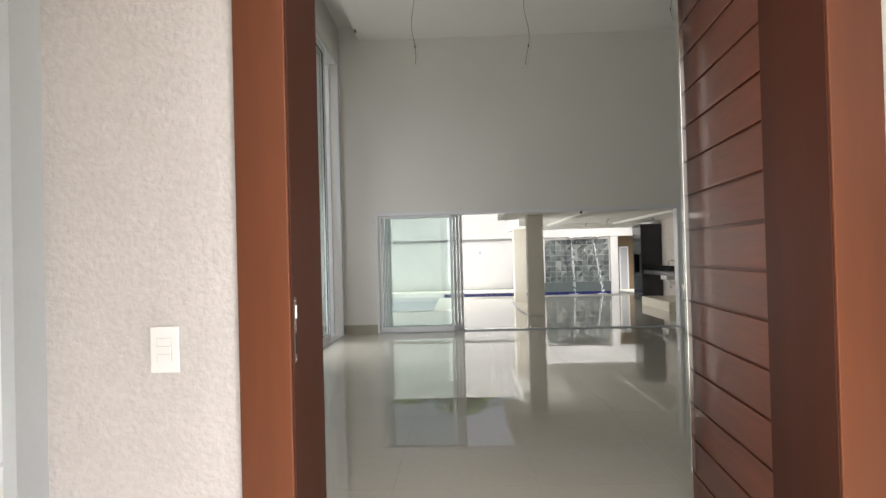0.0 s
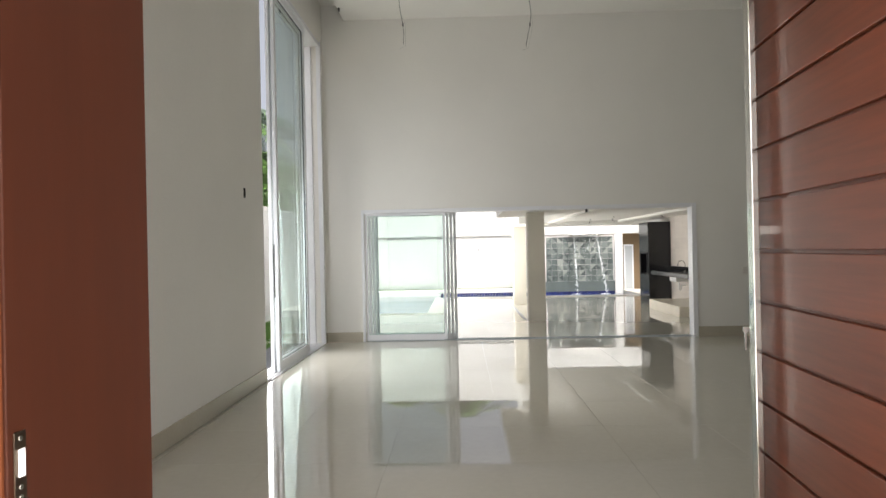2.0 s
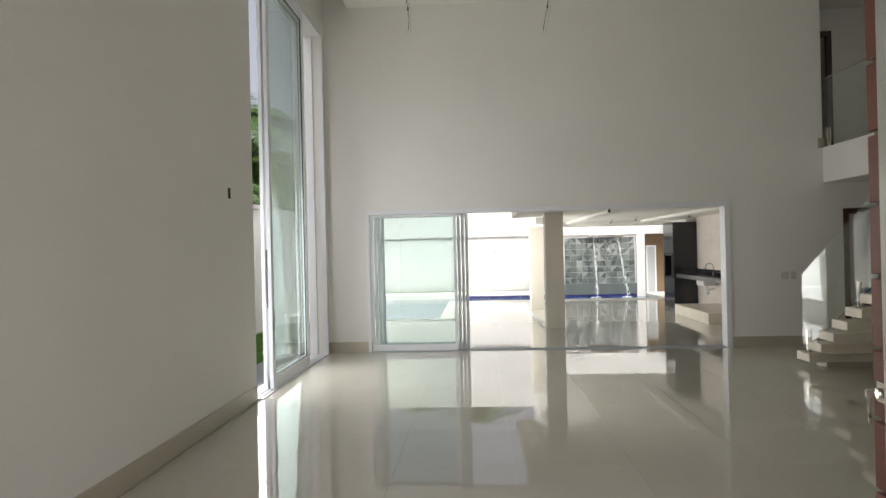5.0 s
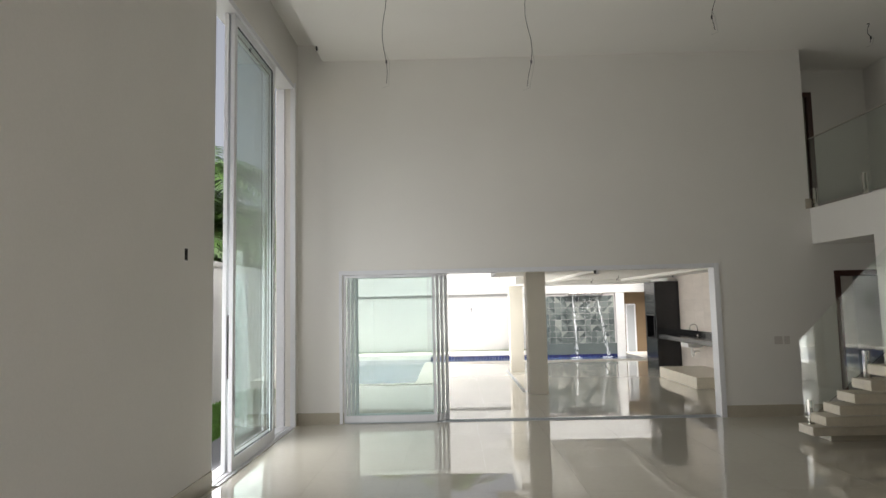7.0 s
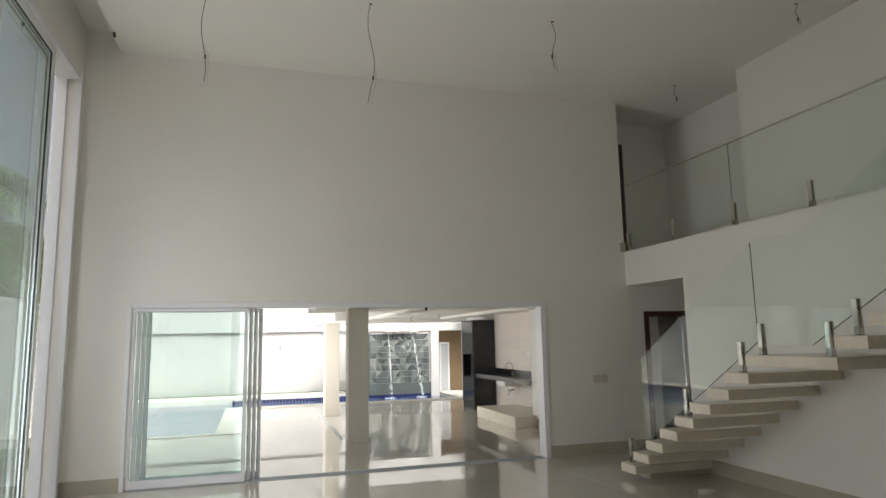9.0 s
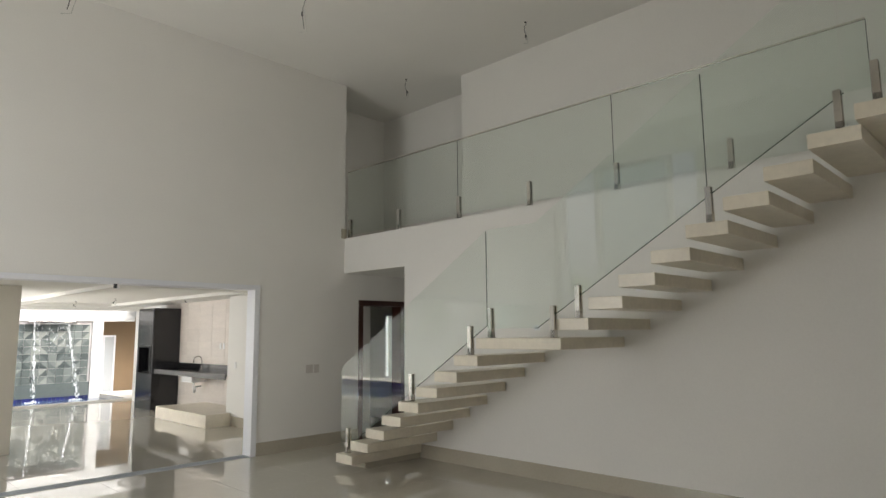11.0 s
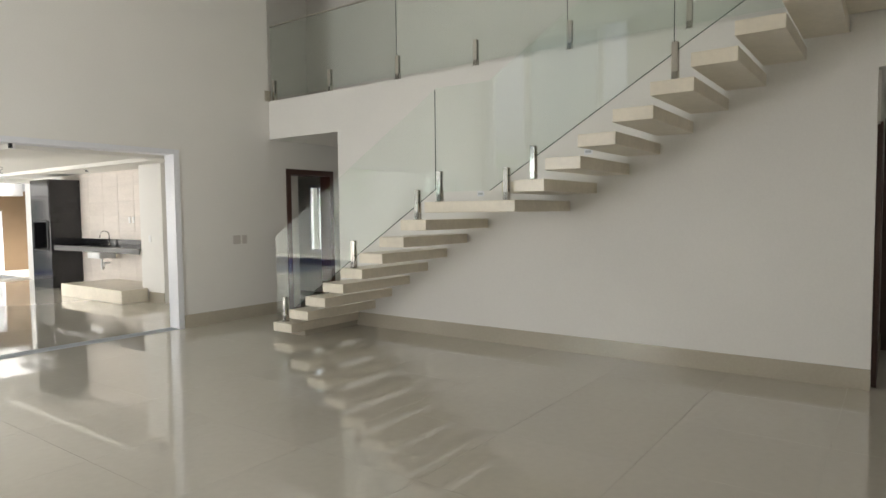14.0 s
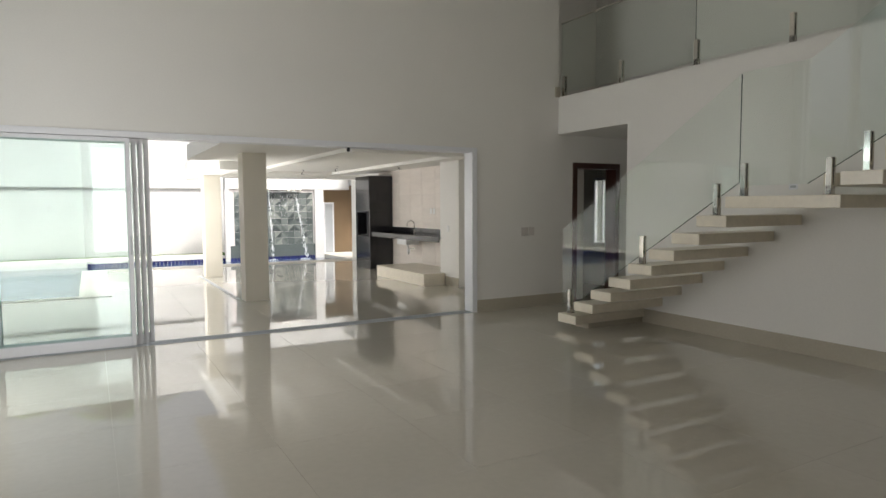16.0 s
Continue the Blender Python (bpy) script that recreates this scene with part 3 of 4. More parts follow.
for g, seams in ((g1, ((g1[2], g1[3]), (g1[1], g1[2]))), (g2, ((g2[2], g2[3]), (g2[1], g2[2]))), (g3, ((g3[0], g3[1]),)), (g4, ())):
    glass_panel(rail, g, seams)


def spigot(name, x, y, z, label, group):
    s = thing(name, label, "glass clamp", (x, y, z), group)
    part("base_flange", tube([(0, 0, 0), (0, 0, 0.006)], 0.052, 20), "steel", s)
    part("clamp_body", boxes((-0.028, -0.024, 0.006, -0.008, 0.024, 0.30), (0.008, -0.024, 0.006, 0.028, 0.024, 0.30), (-0.028, -0.024, 0.006, 0.028, 0.024, 0.075), bevel=0.002), "steel", s)
    part("screw", tube([(-0.031, 0, 0.16), (-0.026, 0, 0.16)], 0.007, 10), "steel", s)
    return s


base = spigot("glass_spigot", GX, -1.51, RISE, "polished steel glass clamp on a stair tread", "stair glass clamps")
for y, k in ((-2.665, 5), (-3.565, 8), (-3.845, 9), (-4.60, 9), (-4.875, 10), (-6.09, 14), (-7.01, 17)):
    copy_thing(base, pose(GX, y, k * RISE))
for y in (-7.24, -8.2):
    copy_thing(base, pose(GX, y, ZM))
upper_rail = thing("mezzanine_balustrade", "frameless greenish glass balustrade along the mezzanine", "balustrade", (7.95, 0, ZM))
for y0, y1 in ((-0.02, -2.41), (-2.42, -4.70), (-4.71, -7.05)):
    p = part("glass_panel", boxes((-0.006, y0, 0.05, 0.006, y1, 1.07)), "rail_glass", upper_rail)
    p.visible_shadow = False
    part("glass_edge", tube([(0, y1, 0.05), (0, y1, 1.07)], 0.0045, 4), "edge", p)
part("top_cap", boxes((-0.012, -7.05, 1.07, 0.012, -0.02, 1.085)), "steel", upper_rail, "slim steel cap on the glass")
mb = spigot("glass_spigot", 7.95, -0.09, ZM, "polished steel glass clamp on the mezzanine edge", "mezzanine glass clamps")
for y in (-1.24, -2.43, -3.58, -4.73, -5.91):
    copy_thing(mb, pose(7.95, y, ZM))


# ---- step lights ----
for y, z in ((-3.66, 1.68), (-4.95, 2.07)):
    lightbox = thing("step_light", "small recessed steel step light in the white wall", "step light", (XR, y, z), "stair step lights")
    part("face_plate", boxes((-0.006, -0.045, -0.03, 0.0, 0.045, 0.03), bevel=0.002), "alu", lightbox)
    part("slot", boxes((-0.008, -0.03, -0.012, -0.0055, 0.03, 0.012)), "alu_dark", lightbox)


# ---- hanging wires ----
def wire(name, x, y, length, sway, label, top=ZC):
    w = thing(name, label, "wire", (x, y, top))
    rnd = random.Random(int(x * 100))
    pts = [(sway * math.sin(i * 0.9 + x) * 0.03, rnd.uniform(-0.012, 0.012), -length * i / 8) for i in range(9)]
    part("strand", tube(pts, 0.0036, 6), "wire", w)
    tail = [pts[5], (pts[6][0] + 0.04, pts[6][1], pts[6][2]), (pts[8][0] + 0.03, 0.0, pts[8][2] - 0.03), (pts[8][0] - 0.05, 0.0, pts[8][2] - 0.06)]
    part("strand", tube(tail, 0.003, 6), "white_wire", w, "pale second strand")
    part("connector", tube([(pts[6][0], pts[6][1], pts[6][2] - 0.02), (pts[6][0], pts[6][1], pts[6][2] + 0.02)], 0.011, 8), "wire", w)
    # black disc that paints the darkness of the wire hole
    part("ceiling_hole", tube([(0, 0, -0.001), (0, 0, 0.02)], 0.02, 12), "black_inner", w)


for x, y, length, sway in ((1.60, -2.05, 1.12, 1.0), (3.40, -2.07, 1.20, 1.3), (5.64, -2.23, 0.62, 1.0), (8.42, -0.88, 0.28, 0.7), (8.27, -3.35, 0.25, 0.6)):
    wire("hanging_wire", x, y, length, sway, "thin dark lamp wire hanging bare from the ceiling")
plug = thing("ceiling_anchor", "small dark anchor at the ceiling edge", "anchor", (0.43, -0.6, ZC))
part("stub", tube([(0, 0, 0), (0.01, 0, -0.06)], 0.016, 8), "wire", plug)


# ---- patio ----
def pillar(name, x0, y0, x1, y1, h, label):
    return structure(name, boxes((x0, y0, 0, x1, y1, h), bevel=0.006), "pillar", label, "pillar")


pillar("pillar_1", 3.83, 2.70, 4.20, 3.04, 2.36, "cream painted square pillar of the patio")
pillar("pillar_2", 3.85, 6.76, 4.20, 7.1, 2.2, "cream painted square pillar near the pool")
structure("ceiling_patio", boxes((3.82, 0.2, 2.36, 10.5, 9.3, 2.62), (3.27, 0.2, 2.36, 3.82, 4.65, 2.62), (3.82, 4.65, 2.2, 4.22, 9.3, 2.36), (4.22, 8.8, 2.26, 10.5, 9.3, 2.36), (5.0, 1.2, 2.30, 7.3, 1.5, 2.36), (5.0, 7.6, 2.30, 7.3, 7.9, 2.36), (5.0, 1.5, 2.30, 5.3, 7.6, 2.36), (7.0, 1.5, 2.30, 7.3, 7.6, 2.36)), "ceiling",
          "white plaster patio ceiling with a stepped tray", "ceiling")
structure("wall_patio", boxes((8.17, 3.15, 0, 8.6, 9.3, 2.36), (7.62, 2.45, 0, 8.6, 3.15, 2.36), (8.0, 0.2, 2.14, 8.6, 2.45, 2.36), (8.0, 0.2, 0, 8.6, 0.45, 2.36)), "wall", "white painted wall of the patio kitchen", "wall")
structure("baseboard_patio", boxes((7.62 - SD, 2.45, 0, 7.62, 2.93, SK)), "skirt", "beige porcelain skirting of the patio", "skirting")
tiled = tagged(thing("wall_tiling", "pale textured tile cladding behind the counter", "wall tiles", (8.17, 3.15, 0)), kind="structure")
tile = mesh_of("tile", boxes((-0.012, 0.003, 0.003, 0, 0.597, 0.297), bevel=0.002), "travertine")
for i in range(7):
    for j in range(8):
        part("tile", tile, None, tiled, m=pose(0, i * 0.6, j * 0.295))

bbq = thing("barbecue_tower", "black granite barbecue tower against the patio wall", "barbecue", (7.53, 6.5, 0))
part("body", boxes((0.02, 0, 0, 0.62, 0.9, 0.80), (0.02, 0, 1.36, 0.62, 0.9, 2.24), (0.02, 0, 0.80, 0.62, 0.14, 1.36), (0.02, 0.76, 0.80, 0.62, 0.9, 1.36), (0.5, 0.14, 0.8, 0.62, 0.76, 1.36), bevel=0.004), "black", bbq)
part("firebox", boxes((0.10, 0.14, 0.801, 0.499, 0.76, 0.82), (0.46, 0.14, 0.82, 0.499, 0.76, 1.35)), "black_inner", bbq, "soot-dark firebox")
part("door_surround", boxes((0.0, 0.10, 0.78, 0.02, 0.14, 1.40), (0.0, 0.76, 0.78, 0.02, 0.80, 1.40), (0.0, 0.14, 0.78, 0.02, 0.76, 0.80), (0.0, 0.14, 1.37, 0.02, 0.76, 1.40)), "gasket", bbq)
part("hood_panel", boxes((0.012, 0.03, 1.45, 0.02, 0.87, 2.2)), "black", bbq)

counter = thing("patio_counter", "black granite counter with a backsplash on the patio wall", "counter", (7.59, 3.155, 0))
part("worktop", boxes((0, 0.0, 0.86, 0.565, 3.34, 0.90), bevel=0.004), "black", counter)
part("front_edge", boxes((-0.012, 0.0, 0.80, 0.012, 3.34, 0.899), bevel=0.002), "black", counter)
part("backsplash", boxes((0.545, 0.0, 0.90, 0.565, 3.34, 1.02), bevel=0.002), "black", counter)
basin = thing("sink", "white sink basin hung under the black counter", "sink", (7.90, 5.15, 0))
part("bowl", boxes((-0.16, -0.24, 0.66, 0.16, 0.24, 0.68), (-0.16, -0.24, 0.68, -0.14, 0.24, 0.86), (0.14, -0.24, 0.68, 0.16, 0.24, 0.86), (-0.14, -0.24, 0.68, 0.14, -0.22, 0.86), (-0.14, 0.22, 0.68, 0.14, 0.24, 0.86), bevel=0.008), "plastic", basin)
part("trap", tube([(0, 0, 0.66), (0, 0, 0.5), (0.04, 0.05, 0.44), (0.08, 0.1, 0.47), (0.1, 0.12, 0.55), (0.22, 0.12, 0.55)], 0.02, 10), "plastic", basin, "white plastic drain trap")
tap = thing("tap", "chrome swan-neck tap on the black counter", "tap", (8.06, 5.15, 0.90))
part("spout", tube([(0, 0, 0)] + [(0, 0, 0.2)] + [(-0.09 + 0.09 * math.cos(a), 0, 0.2 + 0.09 * math.sin(a)) for a in (0.4, 0.9, 1.4, 1.9, 2.4, 2.9)] + [(-0.18, 0, 0.16)], 0.011, 10), "steel", tap)
part("tap_base", tube([(0, 0, 0), (0, 0, 0.03)], 0.024, 14), "steel", tap)
part("lever", tube([(0, 0.01, 0.06), (0, 0.07, 0.08)], 0.006, 8), "steel", tap)
plinth = tagged(part("counter_plinth", boxes((7.14, 2.94, 0, 7.60, 5.15, 0.23), (7.60, 3.16, 0, 8.155, 5.15, 0.23), bevel=0.005), "tread"), "cream stone plinth on the floor under the counter", "plinth")
switch_plate("outlet_plate", 8.156, 4.52, 1.40, -90, "white plastic outlet on the pale tiles")
switch_plate("outlet_plate", 8.156, 4.38, 1.40, -90, "white plastic outlet on the pale tiles")
switch_plate("outlet_plate", 7.62, 2.85, 1.08, -90, "white plastic outlet on the patio wall")
gdoor = tagged(thing("door_7", "grey aluminium door at the side of the patio", "door", (8.0, 0.45, 0)), kind="structure")
part("door_leaf", boxes((0.0, 0.05, 0, 0.04, 1.8, 2.1), bevel=0.003), "alu_dark", gdoor)
part("door_frame", boxes((-0.02, 0.0, 0, 0.05, 0.05, 2.14), (-0.02, 1.8, 0, 0.05, 1.85, 2.14), (-0.02, 0.05, 2.1, 0.05, 1.8, 2.14)), "alu", gdoor)
tagged(part("floor_drain", boxes((3.74, 3.05, 0.001, 3.81, 7.15, 0.006)), "alu_dark"), "long grey drain channel in the patio floor", "drain")

for x, y in ((6.31, 5.3), (7.15, 4.0), (6.03, 6.8)):
    wire("hanging_wire", x, y, 0.12, 1.0, "short lamp wire end hanging from the patio ceiling", 2.36)
clip = thing("track_clip", "small dark clip on the sliding door head", "clip", (4.6, 0.06, HEAD - 0.036))
part("body", boxes((-0.03, -0.02, -0.05, 0.0, 0.02, 0.0), bevel=0.003), "gasket", clip)
part("tongue", boxes((0.0, -0.015, -0.06, 0.03, 0.015, 0.0), bevel=0.003), "plastic", clip)
for x, z in ((0.7, 1.545), (3.06, 1.58)):
    stub = thing("wall_spout", "small dark pipe stub in the pool wall", "pipe", (x, 13.6, z))
    part("pipe", tube([(0, 0.02, 0), (0, -0.05, -0.01)], 0.03, 10), "paver", stub)
    part("stain_drip", boxes((-0.012, -0.004, -0.13, 0.012, 0.0, -0.03)), "paver", stub)

# ---- pool ----
structure("water", boxes((-1.2, 4.75, -0.3, 1.5, 12.0, -0.10), (1.5, 9.75, -0.3, 8.2, 12.0, -0.10)), "water", "still blue pool water", "water")
structure("pool_coping", boxes((1.5, 4.55, -0.3, 2.0, 9.75, 0.012), (-1.2, 4.55, -0.3, 1.5, 4.75, 0.012), (2.0, 9.55, -0.3, 8.9, 9.75, 0.012), (-2.15, 12.0, -0.3, 5.19, 13.25, 0.06), (-2.15, 4.42, -0.3, -1.212, 11.995, 0.16), (8.21, 9.75, -0.3, 10.5, 12.3, 0.012), (8.9, 9.3, -0.3, 10.5, 9.75, 0.012)), "coping",
          "pale stone pool coping", "pool edge")
lining = tagged(thing("pool_lining", "dark blue glazed tile band round the pool", "pool tiles", (0, 0, 0)), kind="structure")
ptile = mesh_of("tile", boxes((0.004, -0.012, 0, 0.096, 0, 0.092), bevel=0.002), "pool_tile")
for i in range(36):
    part("tile", ptile, None, lining, m=pose(1.6 + i * 0.1, 12.0, -0.10))
    if i < 27:
        part("tile", ptile, None, lining, m=pose(5.3 + i * 0.1, 11.82, -0.10))
for i in range(72):
    for j in range(2):
        part("tile", ptile, None, lining, m=pose(-1.212, 4.78 + i * 0.1, -0.06 + j * 0.1, 0, 0, 90))
structure("lawn_strip", boxes((-2.15, 13.25, -0.3, 8.1, 13.6, 0.0)), "grass", "narrow green lawn behind the pool", "lawn")

# cascade wall with triangular tiles
casc = tagged(thing("cascade_wall", "water cascade wall clad in grey triangular tiles", "feature wall", (5.45, 11.85, 0)), kind="structure")
part("wall_core", boxes((-0.25, 0.0, -0.3, 2.45, 0.25, 2.04)), "outer", casc)
part("lintel", boxes((-0.25, -0.06, 2.05, 3.6, 0.3, 2.5), bevel=0.004), "garden", casc, "white rendered lintel over the cascade")
part("side_frame", boxes((-0.27, -0.05, -0.1, -0.14, 0.0, 2.045), bevel=0.003), "garden", casc, "pale edge strip of the cascade")
part("post", boxes((2.45, -0.06, -0.3, 2.74, 0.3, 2.045), bevel=0.004), "garden", casc)
part("base_band", boxes((-0.13, -0.03, -0.1, 2.45, 0.0, 0.36)), GREYS[1], casc)
part("spout_lip", boxes((0.85, -0.22, 1.99, 2.0, -0.02, 2.04), bevel=0.003), "steel", casc)
cell = 0.2
tri = {}
rnd = random.Random(5)
for flip in (0, 1):
    for half in (0, 1):
        for g in range(4):
            corners = [(0.003, 0.003), (cell - 0.003, 0.003), (cell - 0.003, cell - 0.003), (0.003, cell - 0.003)]
            if flip:
                corners = corners[1:] + corners[:1]
            pts = [corners[0], corners[1], corners[2]] if half == 0 else [corners[0], corners[2], corners[3]]
            tri[flip, half, g] = mesh_of("tile", prism(pts, "y", -0.014, 0.0), GREYS[g])
for i in range(12):
    for j in range(8):
        flip = rnd.randrange(2)
        for half in (0, 1):
            part("tile", tri[flip, half, rnd.choice((0, 0, 1, 1, 1, 2, 2, 3))], None, casc, m=pose(i * cell, 0, 0.36 + j * cell))
fall = M["fall"] = material("falling_water", (0.85, 0.88, 0.9), 0.15, grain=0.1, grain_scale=30)
for x, w, drift in ((6.42, 0.026, 0.06), (7.22, 0.03, 0.30)):
    jet = thing("water_jet", "thin white stream of falling cascade water", "water jet", (x, 11.72, -0.1), "cascade streams")
    rr = random.Random(int(x * 10))
    bm = bmesh.new()
    for i in range(110):
        u = rr.random() ** 0.8
        z = 2.12 - 2.1 * u
        cx = rr.gauss(0, w * (0.35 + 0.65 * u)) + drift * u
        cy = -0.12 - 0.12 * math.sqrt(u) + rr.uniform(-0.015, 0.015)
        length, r = rr.uniform(0.02, 0.12), rr.uniform(0.003, 0.009)
        tube([(cx, cy, z + length / 2), (cx + rr.uniform(-0.01, 0.01), cy, z), (cx + rr.uniform(-0.012, 0.012), cy, z - length / 2)], [r * 0.4, r, r * 0.5], 5, bm=bm)
    tagged(part("stream", bm, "fall", jet), kind="stuff")
    splash = bmesh.new()
    for i in range(24):
        a, d = rr.uniform(0, 6.28), rr.uniform(0.02, 0.22)
        tube([(drift + d * math.cos(a), -0.24 + d * 0.6 * math.sin(a), 0.003), (drift + d * math.cos(a), -0.24 + d * 0.6 * math.sin(a), rr.uniform(0.01, 0.05))], rr.uniform(0.004, 0.012), 5, bm=splash)
    tagged(part("splash", splash, "fall", jet), kind="stuff")

veil = thing("water_veil", "thin veil of bright drops between the cascade streams", "water jet", (6.42, 11.70, -0.1), "cascade streams")
rr = random.Random(77)
drops = bmesh.new()
for i in range(90):
    u = rr.random() ** 2.2
    x, z, r = rr.uniform(0.02, 0.85), 2.10 - 0.75 * u, rr.uniform(0.003, 0.007)
    tube([(x, -0.16 - 0.1 * u, z + 0.02), (x, -0.16 - 0.1 * u, z), (x, -0.16 - 0.1 * u, z - 0.025)], [r * 0.4, r, r * 0.4], 5, bm=drops)
tagged(part("stream", drops, "fall", veil), kind="stuff")

# ---- garden walls and what stands beyond ----
structure("garden_wall_west", boxes((-2.35, -13, -0.3, -2.15, 14.2, 2.60), (-2.38, -13, 2.60, -2.12, 14.2, 2.68)), "garden", "rough white plastered garden wall with a coping", "wall")
structure("garden_wall_north", boxes((-2.35, 13.6, -0.3, 14, 13.9, 2.10), (-2.35, 13.52, 2.10, 14, 13.9, 4.3)), "garden", "rough white plastered wall behind the pool", "wall")
structure("garden_wall_east", boxes((13.6, -13, -0.3, 13.8, 14, 2.7)), "garden", "rough white plastered side wall", "wall")
structure("neighbour_pavilion", boxes((8.15, 12.35, -0.3, 12, 12.5, 2.2)), "ochre", "ochre painted wall beside the cascade", "wall")
structure("pavilion_roof", boxes((9.05, 10.7, 2.2, 12, 12.5, 2.75)), "garden", "white painted roof edge over the ochre wall", "roof")
shut = tagged(thing("window_3", "narrow white window in the ochre wall", "window", (8.36, 12.34, -0.05)), kind="structure")
part("window_frame", boxes((0, -0.03, 0, 0.05, 0.0, 1.7), (0.3, -0.03, 0, 0.35, 0, 1.7), (0.05, -0.03, 0, 0.3, 0, 0.05), (0.05, -0.03, 1.65, 0.3, 0, 1.7)), "alu", shut)
part("pane", boxes((0.05, -0.02, 0.05, 0.3, -0.012, 1.65)), "alu_dark", shut)


def blades(name, x0, x1, y0, y1, z, count, seed, label, h=0.05):
    rnd = random.Random(seed)
    verts, faces = [], []
    for i in range(count):
        x, y, a, s = rnd.uniform(x0, x1), rnd.uniform(y0, y1), rnd.uniform(0, 6.28), rnd.uniform(0.6, 1.2) * h
        dx, dy = math.cos(a) * 0.006, math.sin(a) * 0.006
        n = len(verts)
        verts += [(x - dx, y - dy, z), (x + dx, y + dy, z), (x + rnd.uniform(-0.02, 0.02), y + rnd.uniform(-0.02, 0.02), z + s)]
        faces.append((n, n + 1, n + 2))
    me = bpy.data.meshes.new(name)
    me.from_pydata(verts, [], faces)
    me.materials.append(M["grass"])
    return tagged(new(name, me), label, "grass", kind="stuff")


blades("grass", -2.15, -0.92, -4.0, 4.38, -0.032, 60000, 3, "short green lawn grass beside the house")
blades("grass", -2.15, 8.1, 13.25, 13.6, -0.002, 14000, 4, "short green lawn grass behind the pool", 0.08)


def palm(x, y, height, seed, spread, label):
    rnd = random.Random(seed)
    p = thing("palm_tree", label, "palm tree", (x, y, -0.3), "palms beyond the garden wall")
    lean = rnd.uniform(-0.3, 0.3)
    line = [(lean * (i / 10) ** 2, 0.05 * math.sin(i), height * i / 10) for i in range(11)]
    part("trunk", tube(line, [0.17 - 0.07 * i / 10 + 0.012 * (i % 2) for i in range(11)], 12), "bark", p)
    top = Vector(line[-1])
    verts, faces = [], []
    for f in range(26):
        a, rise = rnd.uniform(0, 6.28), rnd.uniform(0.05, 1.25)
        length = spread * rnd.uniform(0.75, 1.15)
        out, side = Vector((math.cos(a), math.sin(a), 0)), Vector((-math.sin(a), math.cos(a), 0))
        stem = []
        for i in range(13):
            u = i / 12
            stem.append(top + out * (length * u * math.cos(rise * (1 - u * 0.6))) + Vector((0, 0, length * (math.sin(rise) * u - 0.95 * u * u))))
        for i in range(1, 13):
            d = (stem[i] - stem[i - 1]).normalized()
            for k in range(3):
                b = stem[i - 1].lerp(stem[i], k / 3)
                for s in (-1, 1):
                    reach = length * 0.30 * math.sin(math.pi * min(0.12 + 0.88 * (i - 1 + k / 3) / 12, 0.97)) * rnd.uniform(0.8, 1.15)
                    tip = b + side * s * reach * 0.85 + d * reach * 0.45 + Vector((0, 0, -reach * rnd.uniform(0.1, 0.5)))
                    mid = b.lerp(tip, 0.45) + Vector((0, 0, 0.02))
                    wd = d * 0.022
                    n = len(verts)
                    verts += [b - wd * 0.5, b + wd * 0.5, mid + wd, mid - wd, tip]
                    faces += [(n, n + 1, n + 2, n + 3), (n + 3, n + 2, n + 4)]
        n = len(verts)
        for i, q in enumerate(stem):
            verts += [q + side * 0.015, q - side * 0.015, q + Vector((0, 0, 0.02))]
            if i:
                m0 = n + 3 * (i - 1)
                faces += [(m0, m0 + 1, m0 + 4, m0 + 3), (m0 + 1, m0 + 2, m0 + 5, m0 + 4), (m0 + 2, m0, m0 + 3, m0 + 5)]
    me = bpy.data.meshes.new("crown")
    me.from_pydata([tuple(v) for v in verts], [], faces)
    me.materials.append(M["leaf"])
    part("crown", me, None, p, "arching green feather fronds")


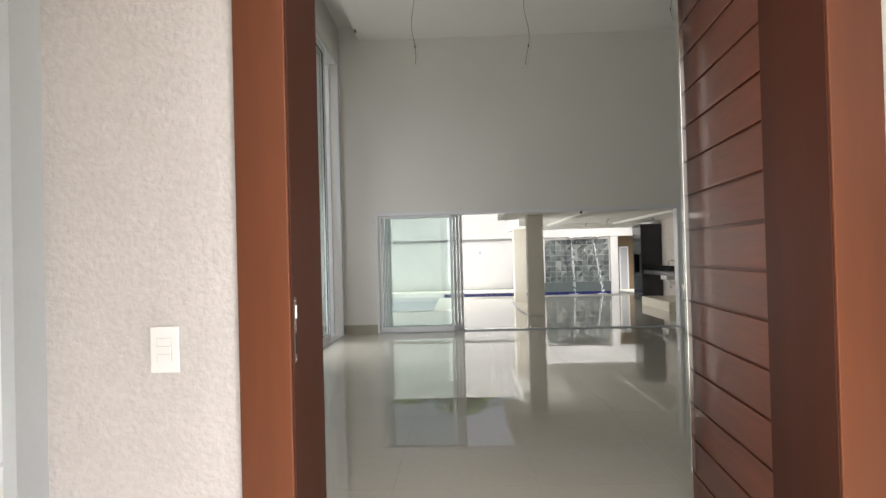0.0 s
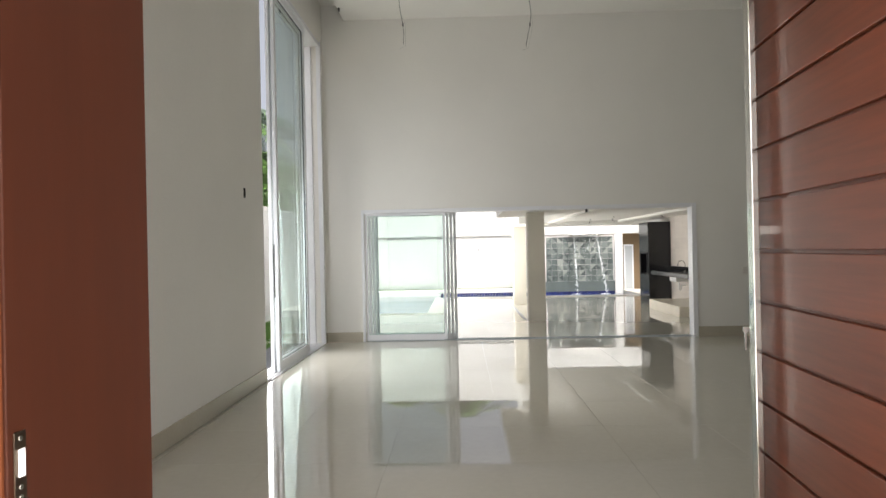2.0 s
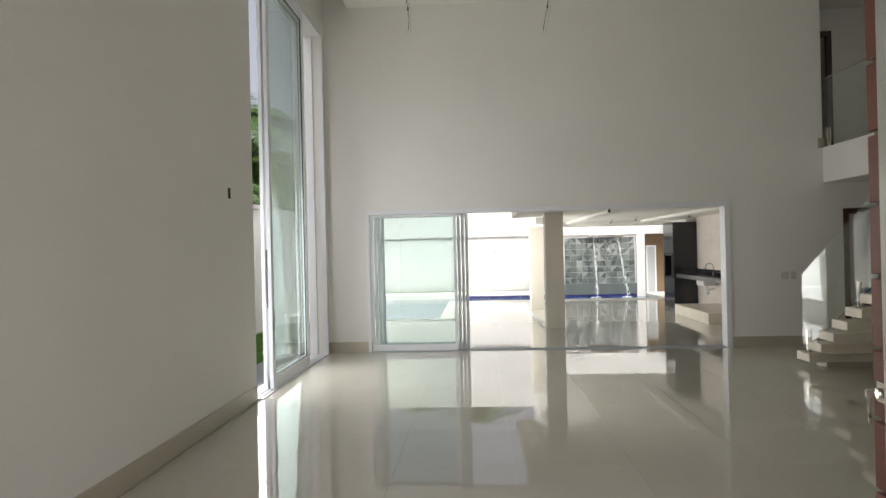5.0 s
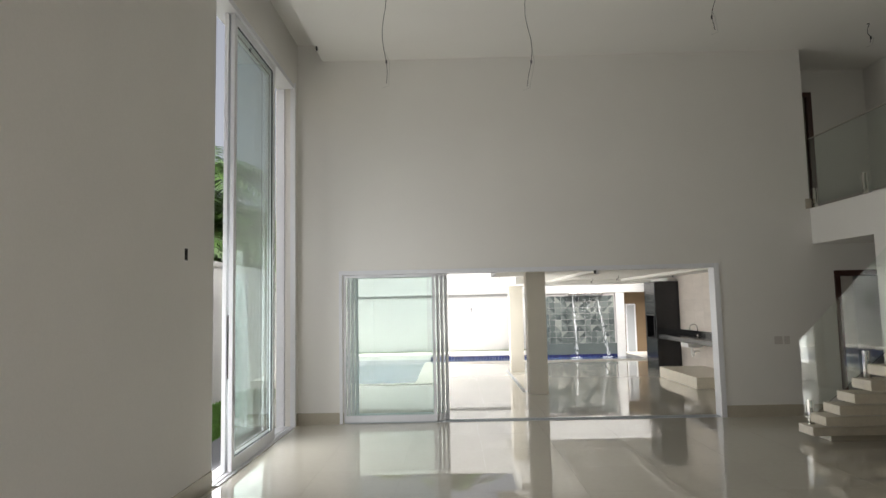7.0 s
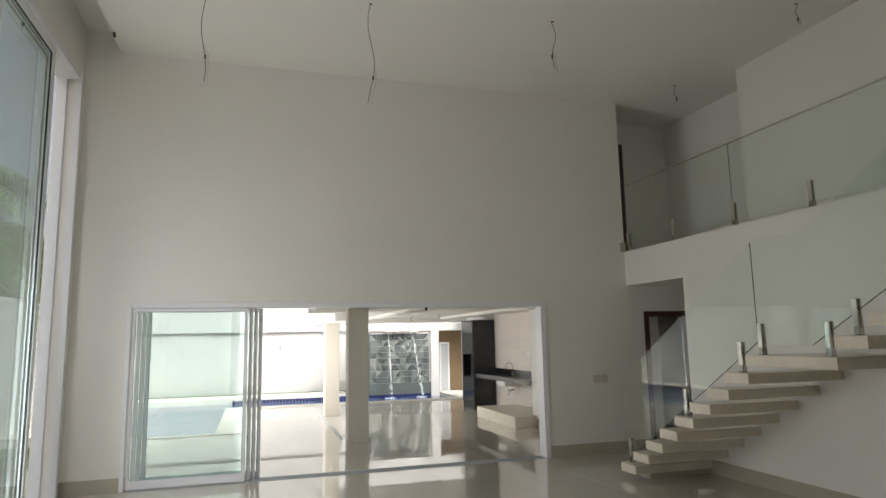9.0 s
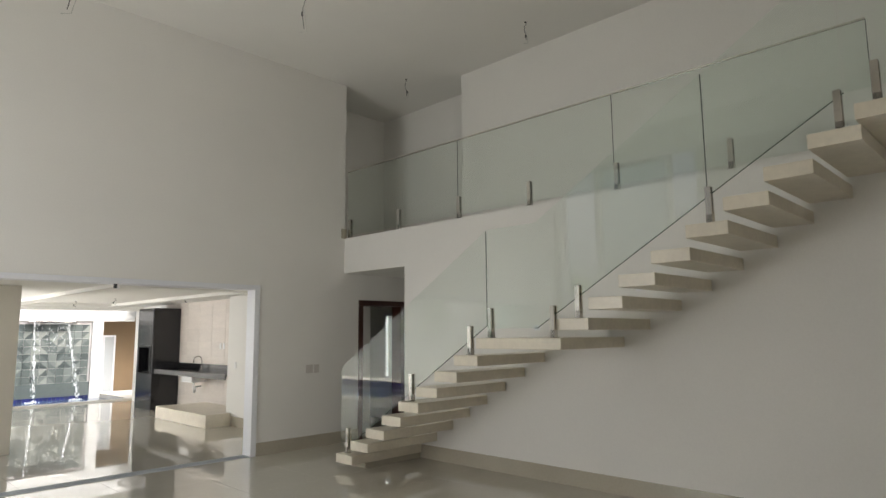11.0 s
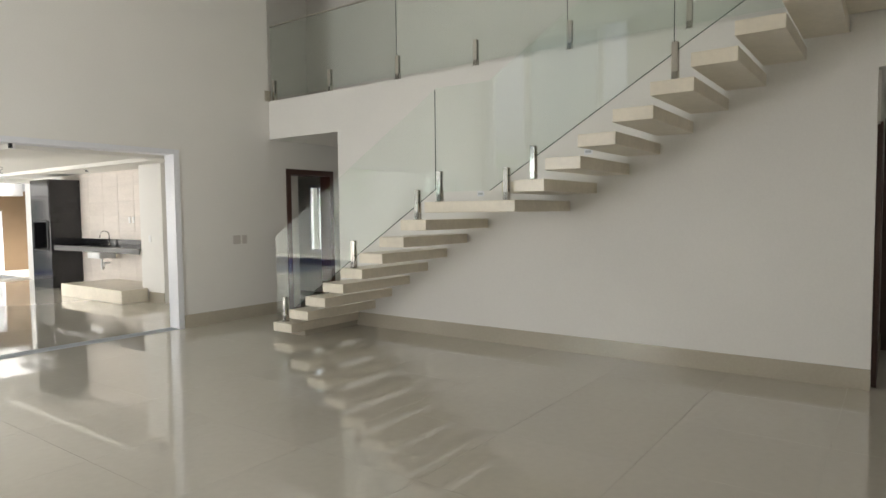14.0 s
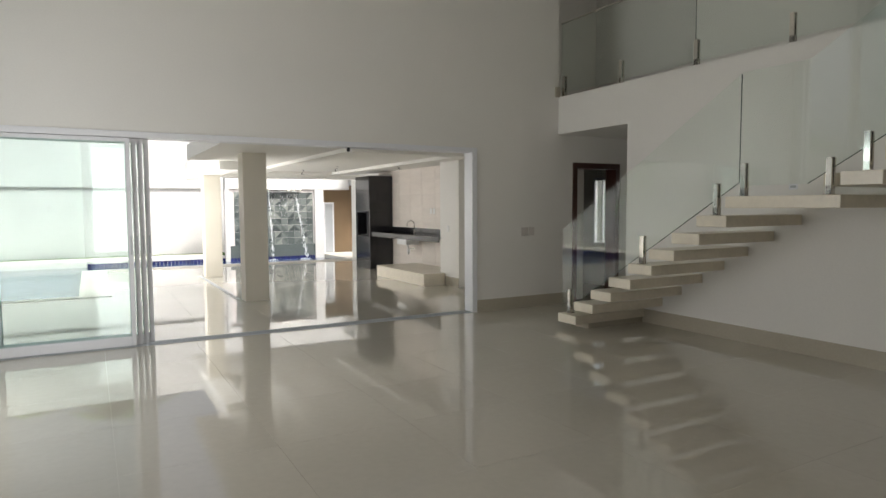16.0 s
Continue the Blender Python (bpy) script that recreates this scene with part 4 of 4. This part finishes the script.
palm(-4.2, 6.5, 5.6, 11, 2.4, "palm tree with drooping green fronds beyond the garden wall")
palm(-4.6, 9.5, 4.6, 12, 2.6, "palm tree with drooping green fronds beyond the garden wall")
palm(-3.9, 11.5, 3.4, 13, 2.2, "low palm tree with dense fronds beyond the garden wall")
palm(-4.4, 14.5, 4.2, 14, 2.6, "palm tree with drooping green fronds beyond the garden wall")
palm(-5.2, 18.0, 5.4, 15, 2.8, "tall palm tree far beyond the garden wall")
palm(-3.9, 8.0, 3.6, 17, 2.2, "low palm tree with dense fronds beyond the garden wall")
palm(-4.0, 5.0, 3.4, 18, 2.1, "low palm tree with dense fronds beyond the garden wall")
palm(2.6, 17.0, 5.4, 21, 2.4, "palm tree rising behind the pool wall")
palm(0.2, 16.6, 5.0, 22, 2.3, "palm tree rising behind the pool wall")
for i, (px, py, ph) in enumerate(((-3.2, 5.9, 3.3), (-3.7, 6.9, 4.3), (-3.3, 7.6, 3.5), (-4.9, 8.6, 5.0), (-3.5, 9.0, 3.9))):
    palm(px, py, ph, 31 + i, 2.0, "bushy palm with dense overlapping fronds beyond the garden wall")
palm(-3.8, 3.0, 3.2, 16, 2.0, "low palm tree with dense fronds beyond the garden wall")

# ---- floor tiles ----
TILE = 0.9
slab = mesh_of("tile", boxes((0.0007, 0.0007, -0.008, TILE - 0.0007, TILE - 0.0007, 0.0)), "floor")
for i in range(9):
    for j in range(11):
        part("tile", slab, None, floor, m=pose(i * TILE, -9.9 + j * TILE, 0))
wide_slab = mesh_of("tile", boxes((0, 0, -0.008, 4.75, 1.2, 0.0)), "floor")
for j in range(3):
    part("tile", wide_slab, None, floor, m=pose(8.1, -9.6 + j * 1.202, 0))
for j in range(2):
    part("tile", wide_slab, None, floor, m=pose(8.1, -2.4 + j * 1.202, 0))
for i in range(11):
    for j in range(11):
        x, y = 0.2 + i * TILE, j * TILE
        if x < 1.9 and y + TILE > 4.6 or y + TILE > 9.6:
            continue
        part("tile", slab, None, patio, m=pose(x, y, 0))
